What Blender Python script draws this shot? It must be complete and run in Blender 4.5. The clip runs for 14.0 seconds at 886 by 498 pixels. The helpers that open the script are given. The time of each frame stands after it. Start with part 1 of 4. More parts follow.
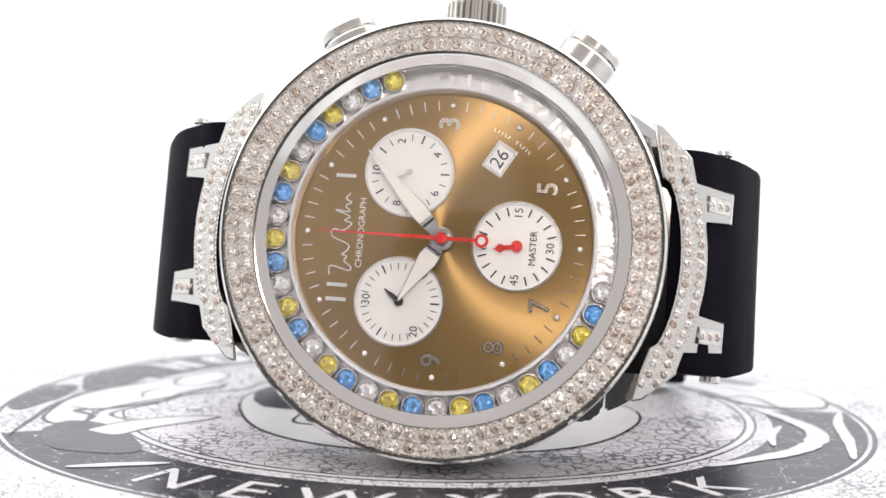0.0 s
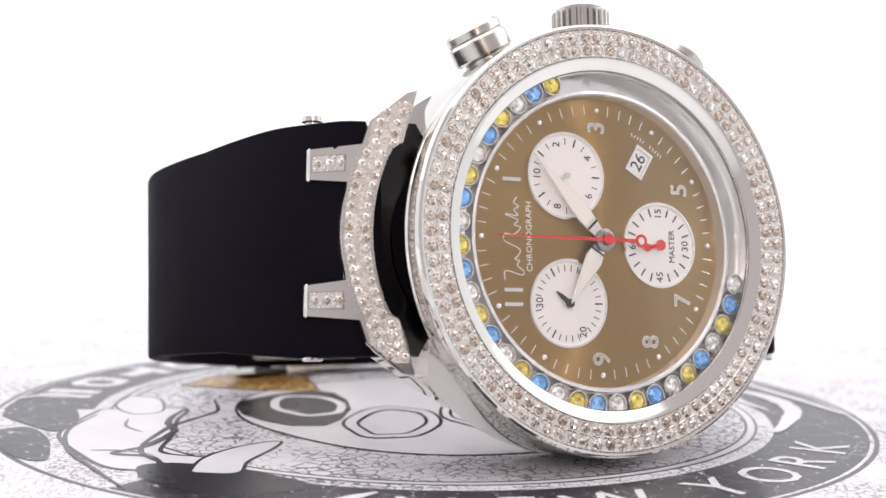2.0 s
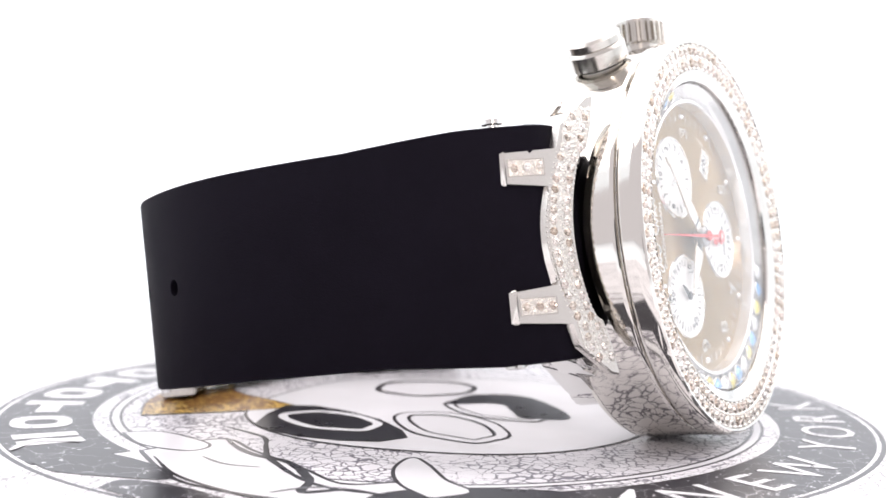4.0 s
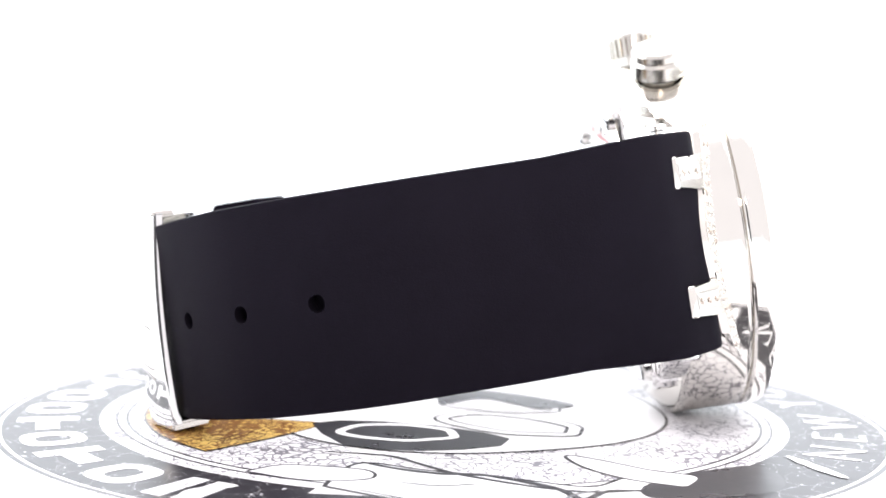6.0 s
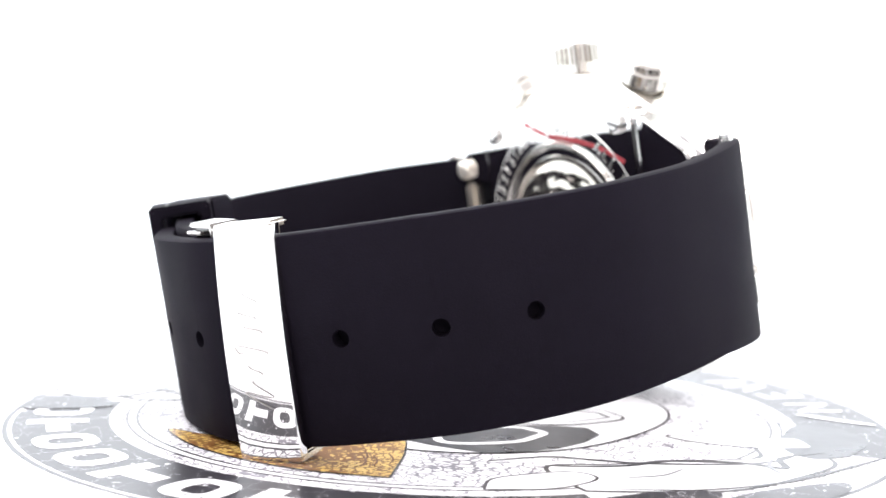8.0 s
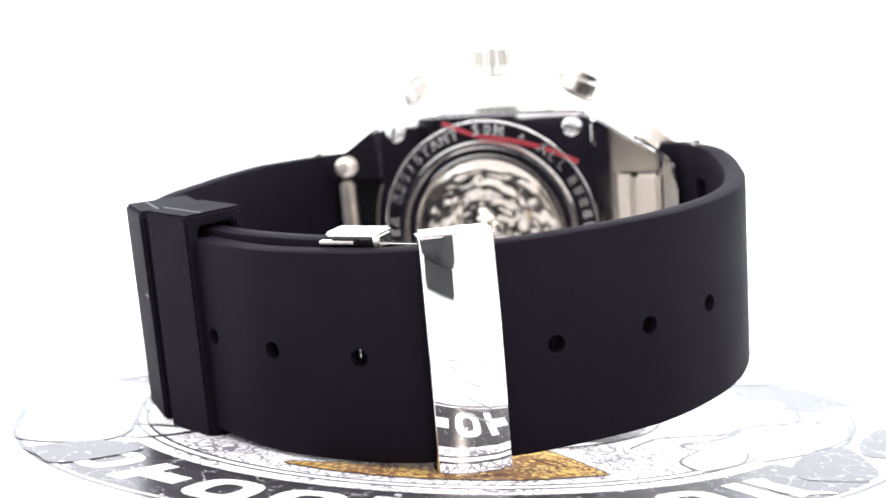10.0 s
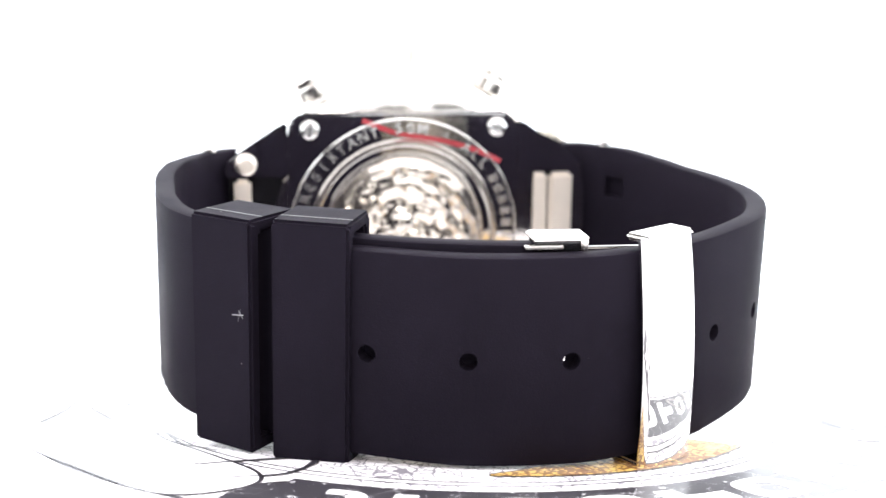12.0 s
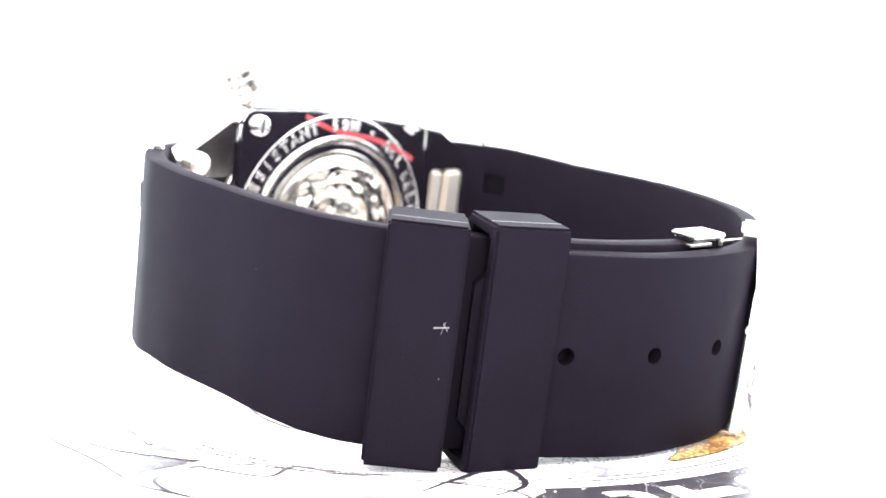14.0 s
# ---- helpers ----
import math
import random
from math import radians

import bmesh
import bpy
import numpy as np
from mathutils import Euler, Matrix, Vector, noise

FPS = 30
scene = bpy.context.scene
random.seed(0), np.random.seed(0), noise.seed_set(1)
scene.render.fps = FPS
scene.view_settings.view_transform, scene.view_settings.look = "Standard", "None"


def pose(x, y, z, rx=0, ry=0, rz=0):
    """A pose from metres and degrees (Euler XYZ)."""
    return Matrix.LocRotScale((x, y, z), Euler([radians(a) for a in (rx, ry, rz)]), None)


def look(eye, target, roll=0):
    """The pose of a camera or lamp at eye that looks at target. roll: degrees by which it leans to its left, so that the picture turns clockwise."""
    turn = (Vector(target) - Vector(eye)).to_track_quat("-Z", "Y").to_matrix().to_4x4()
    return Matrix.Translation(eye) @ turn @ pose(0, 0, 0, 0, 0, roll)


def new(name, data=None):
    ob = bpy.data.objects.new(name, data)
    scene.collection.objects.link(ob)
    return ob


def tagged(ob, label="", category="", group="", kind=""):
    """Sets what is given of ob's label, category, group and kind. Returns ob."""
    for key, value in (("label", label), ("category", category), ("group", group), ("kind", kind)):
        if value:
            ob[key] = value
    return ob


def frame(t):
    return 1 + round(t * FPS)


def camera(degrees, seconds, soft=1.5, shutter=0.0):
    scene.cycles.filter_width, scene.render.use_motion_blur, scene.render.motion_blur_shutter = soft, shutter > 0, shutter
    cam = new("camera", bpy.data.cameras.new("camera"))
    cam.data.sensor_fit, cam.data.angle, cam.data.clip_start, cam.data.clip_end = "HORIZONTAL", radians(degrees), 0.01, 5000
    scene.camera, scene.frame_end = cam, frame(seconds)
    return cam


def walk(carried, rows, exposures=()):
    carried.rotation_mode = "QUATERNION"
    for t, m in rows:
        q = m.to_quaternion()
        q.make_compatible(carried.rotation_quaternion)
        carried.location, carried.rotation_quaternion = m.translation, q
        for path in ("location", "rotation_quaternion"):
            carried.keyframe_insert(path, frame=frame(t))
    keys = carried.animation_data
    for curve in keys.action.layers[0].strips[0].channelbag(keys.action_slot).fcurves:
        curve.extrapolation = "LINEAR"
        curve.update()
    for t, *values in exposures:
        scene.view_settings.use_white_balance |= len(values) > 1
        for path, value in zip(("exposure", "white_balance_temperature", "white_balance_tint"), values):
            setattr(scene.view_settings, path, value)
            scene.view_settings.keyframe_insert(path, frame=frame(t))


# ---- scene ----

MM = 0.001
# the camera stands still before a turning display mat
cam = camera(39.25, 14.0, soft=1.5)
# a close-up lens: the near side of the watch is sharp, the far side softer
cam.data.dof.use_dof, cam.data.dof.focus_distance, cam.data.dof.aperture_fstop = True, 0.136, 28.0
STAND = pose(0.0, -0.167, 0.03169, 86.477, -1.195, 0.534)
walk(cam, [(0.0, STAND), (14.0, STAND)],
     exposures=[(0.0, -0.30, 6900, 17), (0.6, -0.42, 6850, 18), (1.5, -0.42, 6950, 21), (2.5, -0.42, 6950, 21), (3.0, -0.34, 6950, 21), (5.5, 0.6, 6800, 16), (8.0, 0.75, 6800, 16),
                (10.5, 1.0, 6800, 16), (12.0, 1.42, 6800, 16), (14.0, 2.0, 6750, 16)])

# ---- light: a white photo tent, open towards the camera, lit by soft panels ----
world = bpy.data.worlds.new("room")
scene.world = world
world.use_nodes = True
world.node_tree.nodes["Background"].inputs["Color"].default_value = (0.92, 0.95, 1.0, 1)
world.node_tree.nodes["Background"].inputs["Strength"].default_value = 0.88


def area_lamp(name, eye, target, size, watts, colour, shape="SQUARE"):
    data = bpy.data.lights.new(name, "AREA")
    data.shape, data.size, data.energy, data.color = shape, size, watts, colour
    ob = new(name, data)
    ob.matrix_world = look(eye, target)
    return ob


area_lamp("top_panel", (0.0, 0.05, 0.62), (0.0, 0.0, 0.0), 0.80, 3.3, (1.0, 0.99, 0.98))
area_lamp("side_panel", (-0.40, 0.10, 0.30), (0.0, 0.05, 0.05), 0.56, 1.6, (0.97, 0.98, 1.0))
area_lamp("side_panel", (0.40, 0.10, 0.30), (0.0, 0.05, 0.05), 0.56, 1.6, (0.97, 0.98, 1.0))
area_lamp("camera_light", (0.0235, -0.165, 0.076), (0.0, -0.03, 0.03), 0.011, 0.034, (1.0, 0.94, 0.85), "DISK")


# ---- materials ----
def material(name, colour, rough=0.5, metal=0.0, bump=0.0, bump_scale=600.0, vary=0.0, vary_scale=120.0, **more):
    """A principled surface with two scales of variation: tone and roughness (broad), relief (fine)."""
    m = bpy.data.materials.new(name)
    m.use_nodes = True
    nt = m.node_tree
    b = nt.nodes["Principled BSDF"]
    b.inputs["Base Color"].default_value = (*colour, 1)
    b.inputs["Roughness"].default_value = rough
    b.inputs["Metallic"].default_value = metal
    for key, value in more.items():
        b.inputs[key.replace("_", " ")].default_value = value
    co = nt.nodes.new("ShaderNodeTexCoord")
    if vary:
        n = nt.nodes.new("ShaderNodeTexNoise")
        n.inputs["Scale"].default_value, n.inputs["Detail"].default_value = vary_scale, 5
        nt.links.new(co.outputs["Object"], n.inputs["Vector"])
        mix = nt.nodes.new("ShaderNodeMix")
        mix.data_type = "RGBA"
        mix.inputs["A"].default_value = (*[c * (1 - vary) for c in colour], 1)
        mix.inputs["B"].default_value = (*[min(1, c * (1 + vary)) for c in colour], 1)
        nt.links.new(n.outputs["Fac"], mix.inputs["Factor"])
        nt.links.new(mix.outputs["Result"], b.inputs["Base Color"])
        rr = nt.nodes.new("ShaderNodeMapRange")
        rr.inputs["To Min"].default_value, rr.inputs["To Max"].default_value = rough * 0.8, min(1, rough * 1.25)
        nt.links.new(n.outputs["Fac"], rr.inputs["Value"])
        nt.links.new(rr.outputs["Result"], b.inputs["Roughness"])
    if bump:
        n = nt.nodes.new("ShaderNodeTexNoise")
        n.inputs["Scale"].default_value, n.inputs["Detail"].default_value = bump_scale, 3
        nt.links.new(co.outputs["Object"], n.inputs["Vector"])
        bp = nt.nodes.new("ShaderNodeBump")
        bp.inputs["Strength"].default_value, bp.inputs["Distance"].default_value = bump, 0.0002
        nt.links.new(n.outputs["Fac"], bp.inputs["Height"])
        nt.links.new(bp.outputs["Normal"], b.inputs["Normal"])
    return m


def gem_material(name, colours, rough=0.04, metal=0.55, facets=2600.0, tilt=0.95):
    """Cut stones: each one takes its own tone from the ramp; facet sparkle is painted in."""
    m = material(name, colours[0], rough, metal, IOR=2.2)
    nt = m.node_tree
    info = nt.nodes.new("ShaderNodeObjectInfo")
    ramp = nt.nodes.new("ShaderNodeValToRGB")
    while len(ramp.color_ramp.elements) < len(colours):
        ramp.color_ramp.elements.new(0.5)
    for i, c in enumerate(colours):
        ramp.color_ramp.elements[i].position = i / max(1, len(colours) - 1)
        ramp.color_ramp.elements[i].color = (*c, 1)
    nt.links.new(info.outputs["Random"], ramp.inputs["Fac"])
    co = nt.nodes.new("ShaderNodeTexCoord")
    cell = nt.nodes.new("ShaderNodeTexVoronoi")
    cell.inputs["Scale"].default_value = facets
    nt.links.new(co.outputs["Object"], cell.inputs["Vector"])
    off = nt.nodes.new("ShaderNodeVectorMath")
    off.operation = "MULTIPLY_ADD"
    off.inputs[1].default_value, off.inputs[2].default_value = (tilt,) * 3, (-tilt / 2,) * 3
    nt.links.new(cell.outputs["Color"], off.inputs[0])
    geo = nt.nodes.new("ShaderNodeNewGeometry")
    add = nt.nodes.new("ShaderNodeVectorMath")
    nt.links.new(geo.outputs["Normal"], add.inputs[0])
    nt.links.new(off.outputs["Vector"], add.inputs[1])
    unit = nt.nodes.new("ShaderNodeVectorMath")
    unit.operation = "NORMALIZE"
    nt.links.new(add.outputs["Vector"], unit.inputs[0])
    nt.links.new(unit.outputs["Vector"], nt.nodes["Principled BSDF"].inputs["Normal"])
    # Facet glints put into the colour: each cell is dimmed or brightened.
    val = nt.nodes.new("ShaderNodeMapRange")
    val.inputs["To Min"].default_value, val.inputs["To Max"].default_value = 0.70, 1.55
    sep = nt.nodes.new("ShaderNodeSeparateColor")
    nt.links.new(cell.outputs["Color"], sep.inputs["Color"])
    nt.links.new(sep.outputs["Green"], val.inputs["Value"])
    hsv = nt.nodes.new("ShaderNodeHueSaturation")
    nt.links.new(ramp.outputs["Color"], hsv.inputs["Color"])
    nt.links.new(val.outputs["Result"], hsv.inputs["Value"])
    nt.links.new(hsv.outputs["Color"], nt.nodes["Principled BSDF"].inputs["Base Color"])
    return m


def print_material(name, paper, ink, cell, width, patch, rough=0.32):
    """Laminated print: fine drawn lines in irregular cells, denser in patches."""
    m = material(name, paper, rough, 0.0, Specular_IOR_Level=0.32)
    nt = m.node_tree
    b = nt.nodes["Principled BSDF"]
    co = nt.nodes.new("ShaderNodeTexCoord")
    warp = nt.nodes.new("ShaderNodeTexNoise")
    warp.inputs["Scale"].default_value, warp.inputs["Detail"].default_value = 260, 4
    nt.links.new(co.outputs["Object"], warp.inputs["Vector"])
    add = nt.nodes.new("ShaderNodeMix")
    add.data_type = "VECTOR"
    add.inputs["Factor"].default_value = 0.004
    nt.links.new(co.outputs["Object"], add.inputs["A"])
    nt.links.new(warp.outputs["Color"], add.inputs["B"])
    vor = nt.nodes.new("ShaderNodeTexVoronoi")
    vor.feature = "DISTANCE_TO_EDGE"
    vor.inputs["Scale"].default_value = 1.0 / (cell * MM)
    nt.links.new(add.outputs["Result"], vor.inputs["Vector"])
    big = nt.nodes.new("ShaderNodeTexNoise")
    big.inputs["Scale"].default_value, big.inputs["Detail"].default_value = 90, 6
    nt.links.new(co.outputs["Object"], big.inputs["Vector"])
    lim = nt.nodes.new("ShaderNodeMapRange")
    lim.inputs["From Min"].default_value, lim.inputs["From Max"].default_value = 0.35, 0.68
    lim.inputs["To Min"].default_value, lim.inputs["To Max"].default_value = 0.0, width
    nt.links.new(big.outputs["Fac"], lim.inputs["Value"])
    less = nt.nodes.new("ShaderNodeMath")
    less.operation = "LESS_THAN"
    nt.links.new(vor.outputs["Distance"], less.inputs[0])
    nt.links.new(lim.outputs["Result"], less.inputs[1])
    fine = nt.nodes.new("ShaderNodeTexNoise")
    fine.inputs["Scale"].default_value, fine.inputs["Detail"].default_value = 900, 3
    nt.links.new(co.outputs["Object"], fine.inputs["Vector"])
    spot = nt.nodes.new("ShaderNodeMath")
    spot.operation = "GREATER_THAN"
    spot.inputs[1].default_value = patch
    nt.links.new(fine.outputs["Fac"], spot.inputs[0])
    both = nt.nodes.new("ShaderNodeMath")
    both.operation = "MAXIMUM"
    nt.links.new(less.outputs["Value"], both.inputs[0])
    nt.links.new(spot.outputs["Value"], both.inputs[1])
    mix = nt.nodes.new("ShaderNodeMix")
    mix.data_type = "RGBA"
    mix.inputs["A"].default_value, mix.inputs["B"].default_value = (*paper, 1), (*ink, 1)
    nt.links.new(both.outputs["Value"], mix.inputs["Factor"])
    nt.links.new(mix.outputs["Result"], b.inputs["Base Color"])
    return m


WHITE_CLOTH = material("white_cloth", (0.82, 0.865, 0.885), 0.8, bump=0.1, bump_scale=900, vary=0.02)
STEEL = material("polished_steel", (0.69, 0.66, 0.618), 0.18, 1.0, vary=0.03, vary_scale=300)
POLISHED = material("mirror_steel", (0.71, 0.685, 0.645), 0.075, 1.0, vary=0.03, vary_scale=300)
SATIN = material("satin_steel", (0.74, 0.73, 0.71), 0.22, 1.0, vary=0.05, vary_scale=400)
SEAT = material("pave_seat", (0.66, 0.63, 0.585), 0.26, 1.0, bump=0.9, bump_scale=2600, vary=0.1, vary_scale=900)
RUBBER = material("black_rubber", (0.0076, 0.0063, 0.0103), 0.55, 0.0, bump=0.12, bump_scale=5000, vary=0.18, vary_scale=140, Specular_IOR_Level=0.02)
_nt = RUBBER.node_tree
_co, _vo, _lt = _nt.nodes.new("ShaderNodeTexCoord"), _nt.nodes.new("ShaderNodeTexVoronoi"), _nt.nodes.new("ShaderNodeMath")
_vo.inputs["Scale"].default_value, _lt.operation, _lt.inputs[1].default_value = 210.0, "LESS_THAN", 0.022
_nt.links.new(_co.outputs["Object"], _vo.inputs["Vector"])
_nt.links.new(_vo.outputs["Distance"], _lt.inputs[0])
_mx = _nt.nodes.new("ShaderNodeMix")
_mx.data_type = "RGBA"
_nt.links.new(_nt.nodes["Principled BSDF"].inputs["Base Color"].links[0].from_socket, _mx.inputs["A"])
_mx.inputs["B"].default_value = (0.16, 0.15, 0.16, 1)
_nt.links.new(_lt.outputs["Value"], _mx.inputs["Factor"])
_nt.links.new(_mx.outputs["Result"], _nt.nodes["Principled BSDF"].inputs["Base Color"])
CAMERA_BLACK = material("black_camera_shell", (0.012, 0.012, 0.014), 0.45, bump=0.1, bump_scale=3000, vary=0.15)
# Black for the plates and boxes that stand in gaps and shaded recesses.
GAP_BLACK = material("gap_black", (0.006, 0.006, 0.007), 0.12, 0.0, vary=0.1)
LUME = material("ivory_lume", (0.83, 0.82, 0.77), 0.35, 0.0, vary=0.03, vary_scale=900)
PEARL = material("white_enamel", (0.87, 0.87, 0.855), 0.3, 0.06, vary=0.03, vary_scale=500)
INK = material("black_ink", (0.015, 0.015, 0.017), 0.4, vary=0.1, vary_scale=900)
RED = material("red_lacquer", (0.72, 0.03, 0.025), 0.28, vary=0.06, vary_scale=700)
SILVER_INK = material("silver_applique", (0.88, 0.86, 0.82), 0.16, 1.0, vary=0.03, vary_scale=900)
MEDAL = material("struck_steel", (0.66, 0.61, 0.54), 0.2, 1.0, bump=0.25, bump_scale=700, vary=0.12, vary_scale=300)
CROWN_STEEL = material("crown_steel", (0.57, 0.545, 0.505), 0.2, 1.0, vary=0.05, vary_scale=300)
BRUSHED = material("brushed_stem", (0.72, 0.70, 0.67), 0.3, 1.0, vary=0.04)
BRACKET = material("brushed_bracket", (0.80, 0.74, 0.66), 0.42, 1.0, vary=0.08, vary_scale=400)
# Darker steel: engraved lines, and the shade-toned rim round the lug inlays.
LINE_AND_SHADE = material("line_and_shade_steel", (0.45, 0.43, 0.41), 0.3, 1.0, vary=0.05)
RED_TAPE = material("red_tape", (0.30, 0.016, 0.026), 0.4, vary=0.3, vary_scale=260)
BROWN_FILL = material("brown_fill", (0.42, 0.36, 0.27), 0.3, 0.8, vary=0.1)
MIRROR = material("mirror_back", (0.74, 0.73, 0.72), 0.035, 1.0, vary=0.04, vary_scale=200)
GREY_CAP = material("dark_steel_cap", (0.32, 0.30, 0.29), 0.25, 1.0, vary=0.05)
CHANNEL = material("rippled_channel", (0.90, 0.90, 0.895), 0.22, 0.7, bump=1.0, bump_scale=430, vary=0.05, vary_scale=500)
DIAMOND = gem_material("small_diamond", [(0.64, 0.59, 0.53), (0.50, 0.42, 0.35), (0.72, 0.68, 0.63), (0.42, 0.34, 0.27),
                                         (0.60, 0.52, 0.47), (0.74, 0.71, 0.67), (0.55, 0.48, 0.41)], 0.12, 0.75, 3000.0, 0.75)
GEM_WHITE = gem_material("white_gem", [(0.93, 0.93, 0.94), (0.86, 0.86, 0.89)], 0.05, 0.45)
GEM_BLUE = gem_material("blue_gem", [(0.12, 0.42, 0.95), (0.20, 0.50, 0.98)], 0.05, 0.35)
GEM_YELLOW = gem_material("yellow_gem", [(0.88, 0.72, 0.10), (0.80, 0.66, 0.14)], 0.05, 0.35)

DIAL = material("brown_sunray", (0.335, 0.214, 0.086), 0.31, 0.85, vary=0.015, vary_scale=90, Anisotropic=1.0)
_nt = DIAL.node_tree
_tan = _nt.nodes.new("ShaderNodeTangent")
_tan.direction_type, _tan.axis = "RADIAL", "Z"
_nt.links.new(_tan.outputs["Tangent"], _nt.nodes["Principled BSDF"].inputs["Tangent"])

GLASS = bpy.data.materials.new("clear_crystal")
GLASS.use_nodes = True
_b = GLASS.node_tree.nodes["Principled BSDF"]
_b.inputs["Base Color"].default_value = (1, 1, 1, 1)
_b.inputs["Roughness"].default_value = 0.0
_b.inputs["Transmission Weight"].default_value = 1.0
_b.inputs["IOR"].default_value = 1.45

PAPER = print_material("printed_paper", (0.78, 0.77, 0.79), (0.30, 0.29, 0.31), 1.1, 0.11, 0.72)
WEAVE = print_material("printed_weave", (0.78, 0.765, 0.79), (0.20, 0.19, 0.22), 1.5, 0.115, 0.71)
GOLD_PRINT = print_material("printed_gold", (0.70, 0.47, 0.14), (0.20, 0.085, 0.025), 1.1, 0.30, 0.60)
PRINT_BLACK = material("printed_black", (0.024, 0.022, 0.028), 0.28, bump=0.05, vary=0.2, vary_scale=200, Specular_IOR_Level=0.6)
RING_INK = print_material("distressed_black", (0.03, 0.028, 0.034), (0.62, 0.61, 0.64), 4.2, 0.008, 0.675, 0.28)
STAMP_WHITE = print_material("distressed_white", (0.76, 0.755, 0.775), (0.05, 0.047, 0.055), 3.0, 0.012, 0.655)
BROWN_INK = material("brown_ink", (0.16, 0.06, 0.02), 0.35, vary=0.2, vary_scale=300)
PRINT_GREY = material("printed_grey", (0.20, 0.20, 0.21), 0.3, vary=0.35, vary_scale=130, Specular_IOR_Level=0.32)
PRINT_WHITE = material("printed_white", (0.76, 0.755, 0.775), 0.32, vary=0.16, vary_scale=75, Specular_IOR_Level=0.32)


# ---- mesh tools (millimetres in, metres out) ----
def part(name, bm, mat, parent=None, label="", smooth=30.0):
    """Links a bmesh as one mesh object under a thing or a part."""
    bmesh.ops.scale(bm, vec=(MM, MM, MM), verts=bm.verts)
    bmesh.ops.recalc_face_normals(bm, faces=bm.faces)
    me = bpy.data.meshes.new(name)
    if smooth:
        for f in bm.faces:
            f.smooth = True
        limit = radians(smooth)
        for e in bm.edges:
            e.smooth = len(e.link_faces) == 2 and e.calc_face_angle(0) < limit
    bm.to_mesh(me)
    bm.free()
    me.materials.append(mat)
    ob = new(name, me)
    ob.parent = parent
    return tagged(ob, label)


def shared(name, me, parent, m, label=""):
    """One more piece on a shared mesh; m is its pose in its thing's space."""
    ob = new(name, me)
    ob.parent = parent
    ob.matrix_basis = m
    return tagged(ob, label)


def lathe(profile, seg=128, closed=True):
    """Turns a profile of (radius, height) about z; long runs get a loop near both ends, which keeps their shading straight."""
    bm = bmesh.new()
    held = []
    for (r0, z0), (r1, z1) in zip(profile, profile[1:]):
        held.append((r0, z0))
        run = math.hypot(r1 - r0, z1 - z0)
        if run > 0.7:
            f = 0.08 / run
            held += [(r0 + (r1 - r0) * f, z0 + (z1 - z0) * f), (r1 + (r0 - r1) * f, z1 + (z0 - z1) * f)]
    profile = held + [profile[-1]]
    rings = []
    for rad, z in profile:
        if rad < 1e-6:
            rings.append([bm.verts.new((0, 0, z))])
        else:
            rings.append([bm.verts.new((rad * math.cos(2 * math.pi * k / seg), rad * math.sin(2 * math.pi * k / seg), z)) for k in range(seg)])
    pairs = list(zip(rings, rings[1:])) + ([(rings[-1], rings[0])] if closed else [])
    for a, b in pairs:
        for k in range(seg):
            j = (k + 1) % seg
            if len(a) == 1 and len(b) == 1:
                continue
            if len(a) == 1:
                bm.faces.new((a[0], b[k], b[j]))
            elif len(b) == 1:
                bm.faces.new((a[k], b[0], a[j]))
            else:
                bm.faces.new((a[k], b[k], b[j], a[j]))
    return bm


def prism(outline, z0, z1, bevel=0.0, bm=None, segments=2):
    """A plate of the given outline between two heights, with rounded edges."""
    own = bmesh.new()
    low = [own.verts.new((x, y, z0)) for x, y in outline]
    top = [own.verts.new((x, y, z1)) for x, y in outline]
    own.faces.new(low[::-1])
    own.faces.new(top)
    n = len(outline)
    for k in range(n):
        own.faces.new((low[k], low[(k + 1) % n], top[(k + 1) % n], top[k]))
    if bevel:
        bmesh.ops.bevel(own, geom=own.edges[:], offset=bevel, segments=segments, affect="EDGES", clamp_overlap=True)
    if bm is None:
        return own
    me = bpy.data.meshes.new("join")
    own.to_mesh(me)
    own.free()
    bm.from_mesh(me)
    bpy.data.meshes.remove(me)
    return bm


def box(x0, x1, y0, y1, z0, z1, bevel=0.0, bm=None):
    return prism([(x0, y0), (x1, y0), (x1, y1), (x0, y1)], z0, z1, bevel, bm)


def disc(x, y, rad, z0, z1, seg=48, bevel=0.0, bm=None):
    return prism([(x + rad * math.cos(2 * math.pi * k / seg), y + rad * math.sin(2 * math.pi * k / seg)) for k in range(seg)], z0, z1, bevel, bm, 1)


def turned(bm, m):
    bmesh.ops.transform(bm, matrix=m, verts=bm.verts)
    return bm


def at(x, y, z, rx=0, ry=0, rz=0):
    """A pose from millimetres and degrees."""
    return pose(x * MM, y * MM, z * MM, rx, ry, rz)


TEXTS = {}


def text_mesh(body, size, depth, mat, bold=0.0):
    """Lettering in the built-in font, size in mm, centred on its origin."""
    key = (body, size, mat.name)
    if key not in TEXTS:
        cu = bpy.data.curves.new("lettering", "FONT")
        cu.body, cu.size, cu.extrude, cu.align_x, cu.align_y = body, size * MM, depth * MM, "CENTER", "CENTER"
        cu.resolution_u, cu.offset = 3, bold * MM
        ob = new("lettering", cu)
        dg = bpy.context.evaluated_depsgraph_get()
        me = bpy.data.meshes.new_from_object(ob.evaluated_get(dg))
        bpy.data.objects.remove(ob)
        bpy.data.curves.remove(cu)
        me.materials.clear()
        me.materials.append(mat)
        TEXTS[key] = me
    return TEXTS[key]


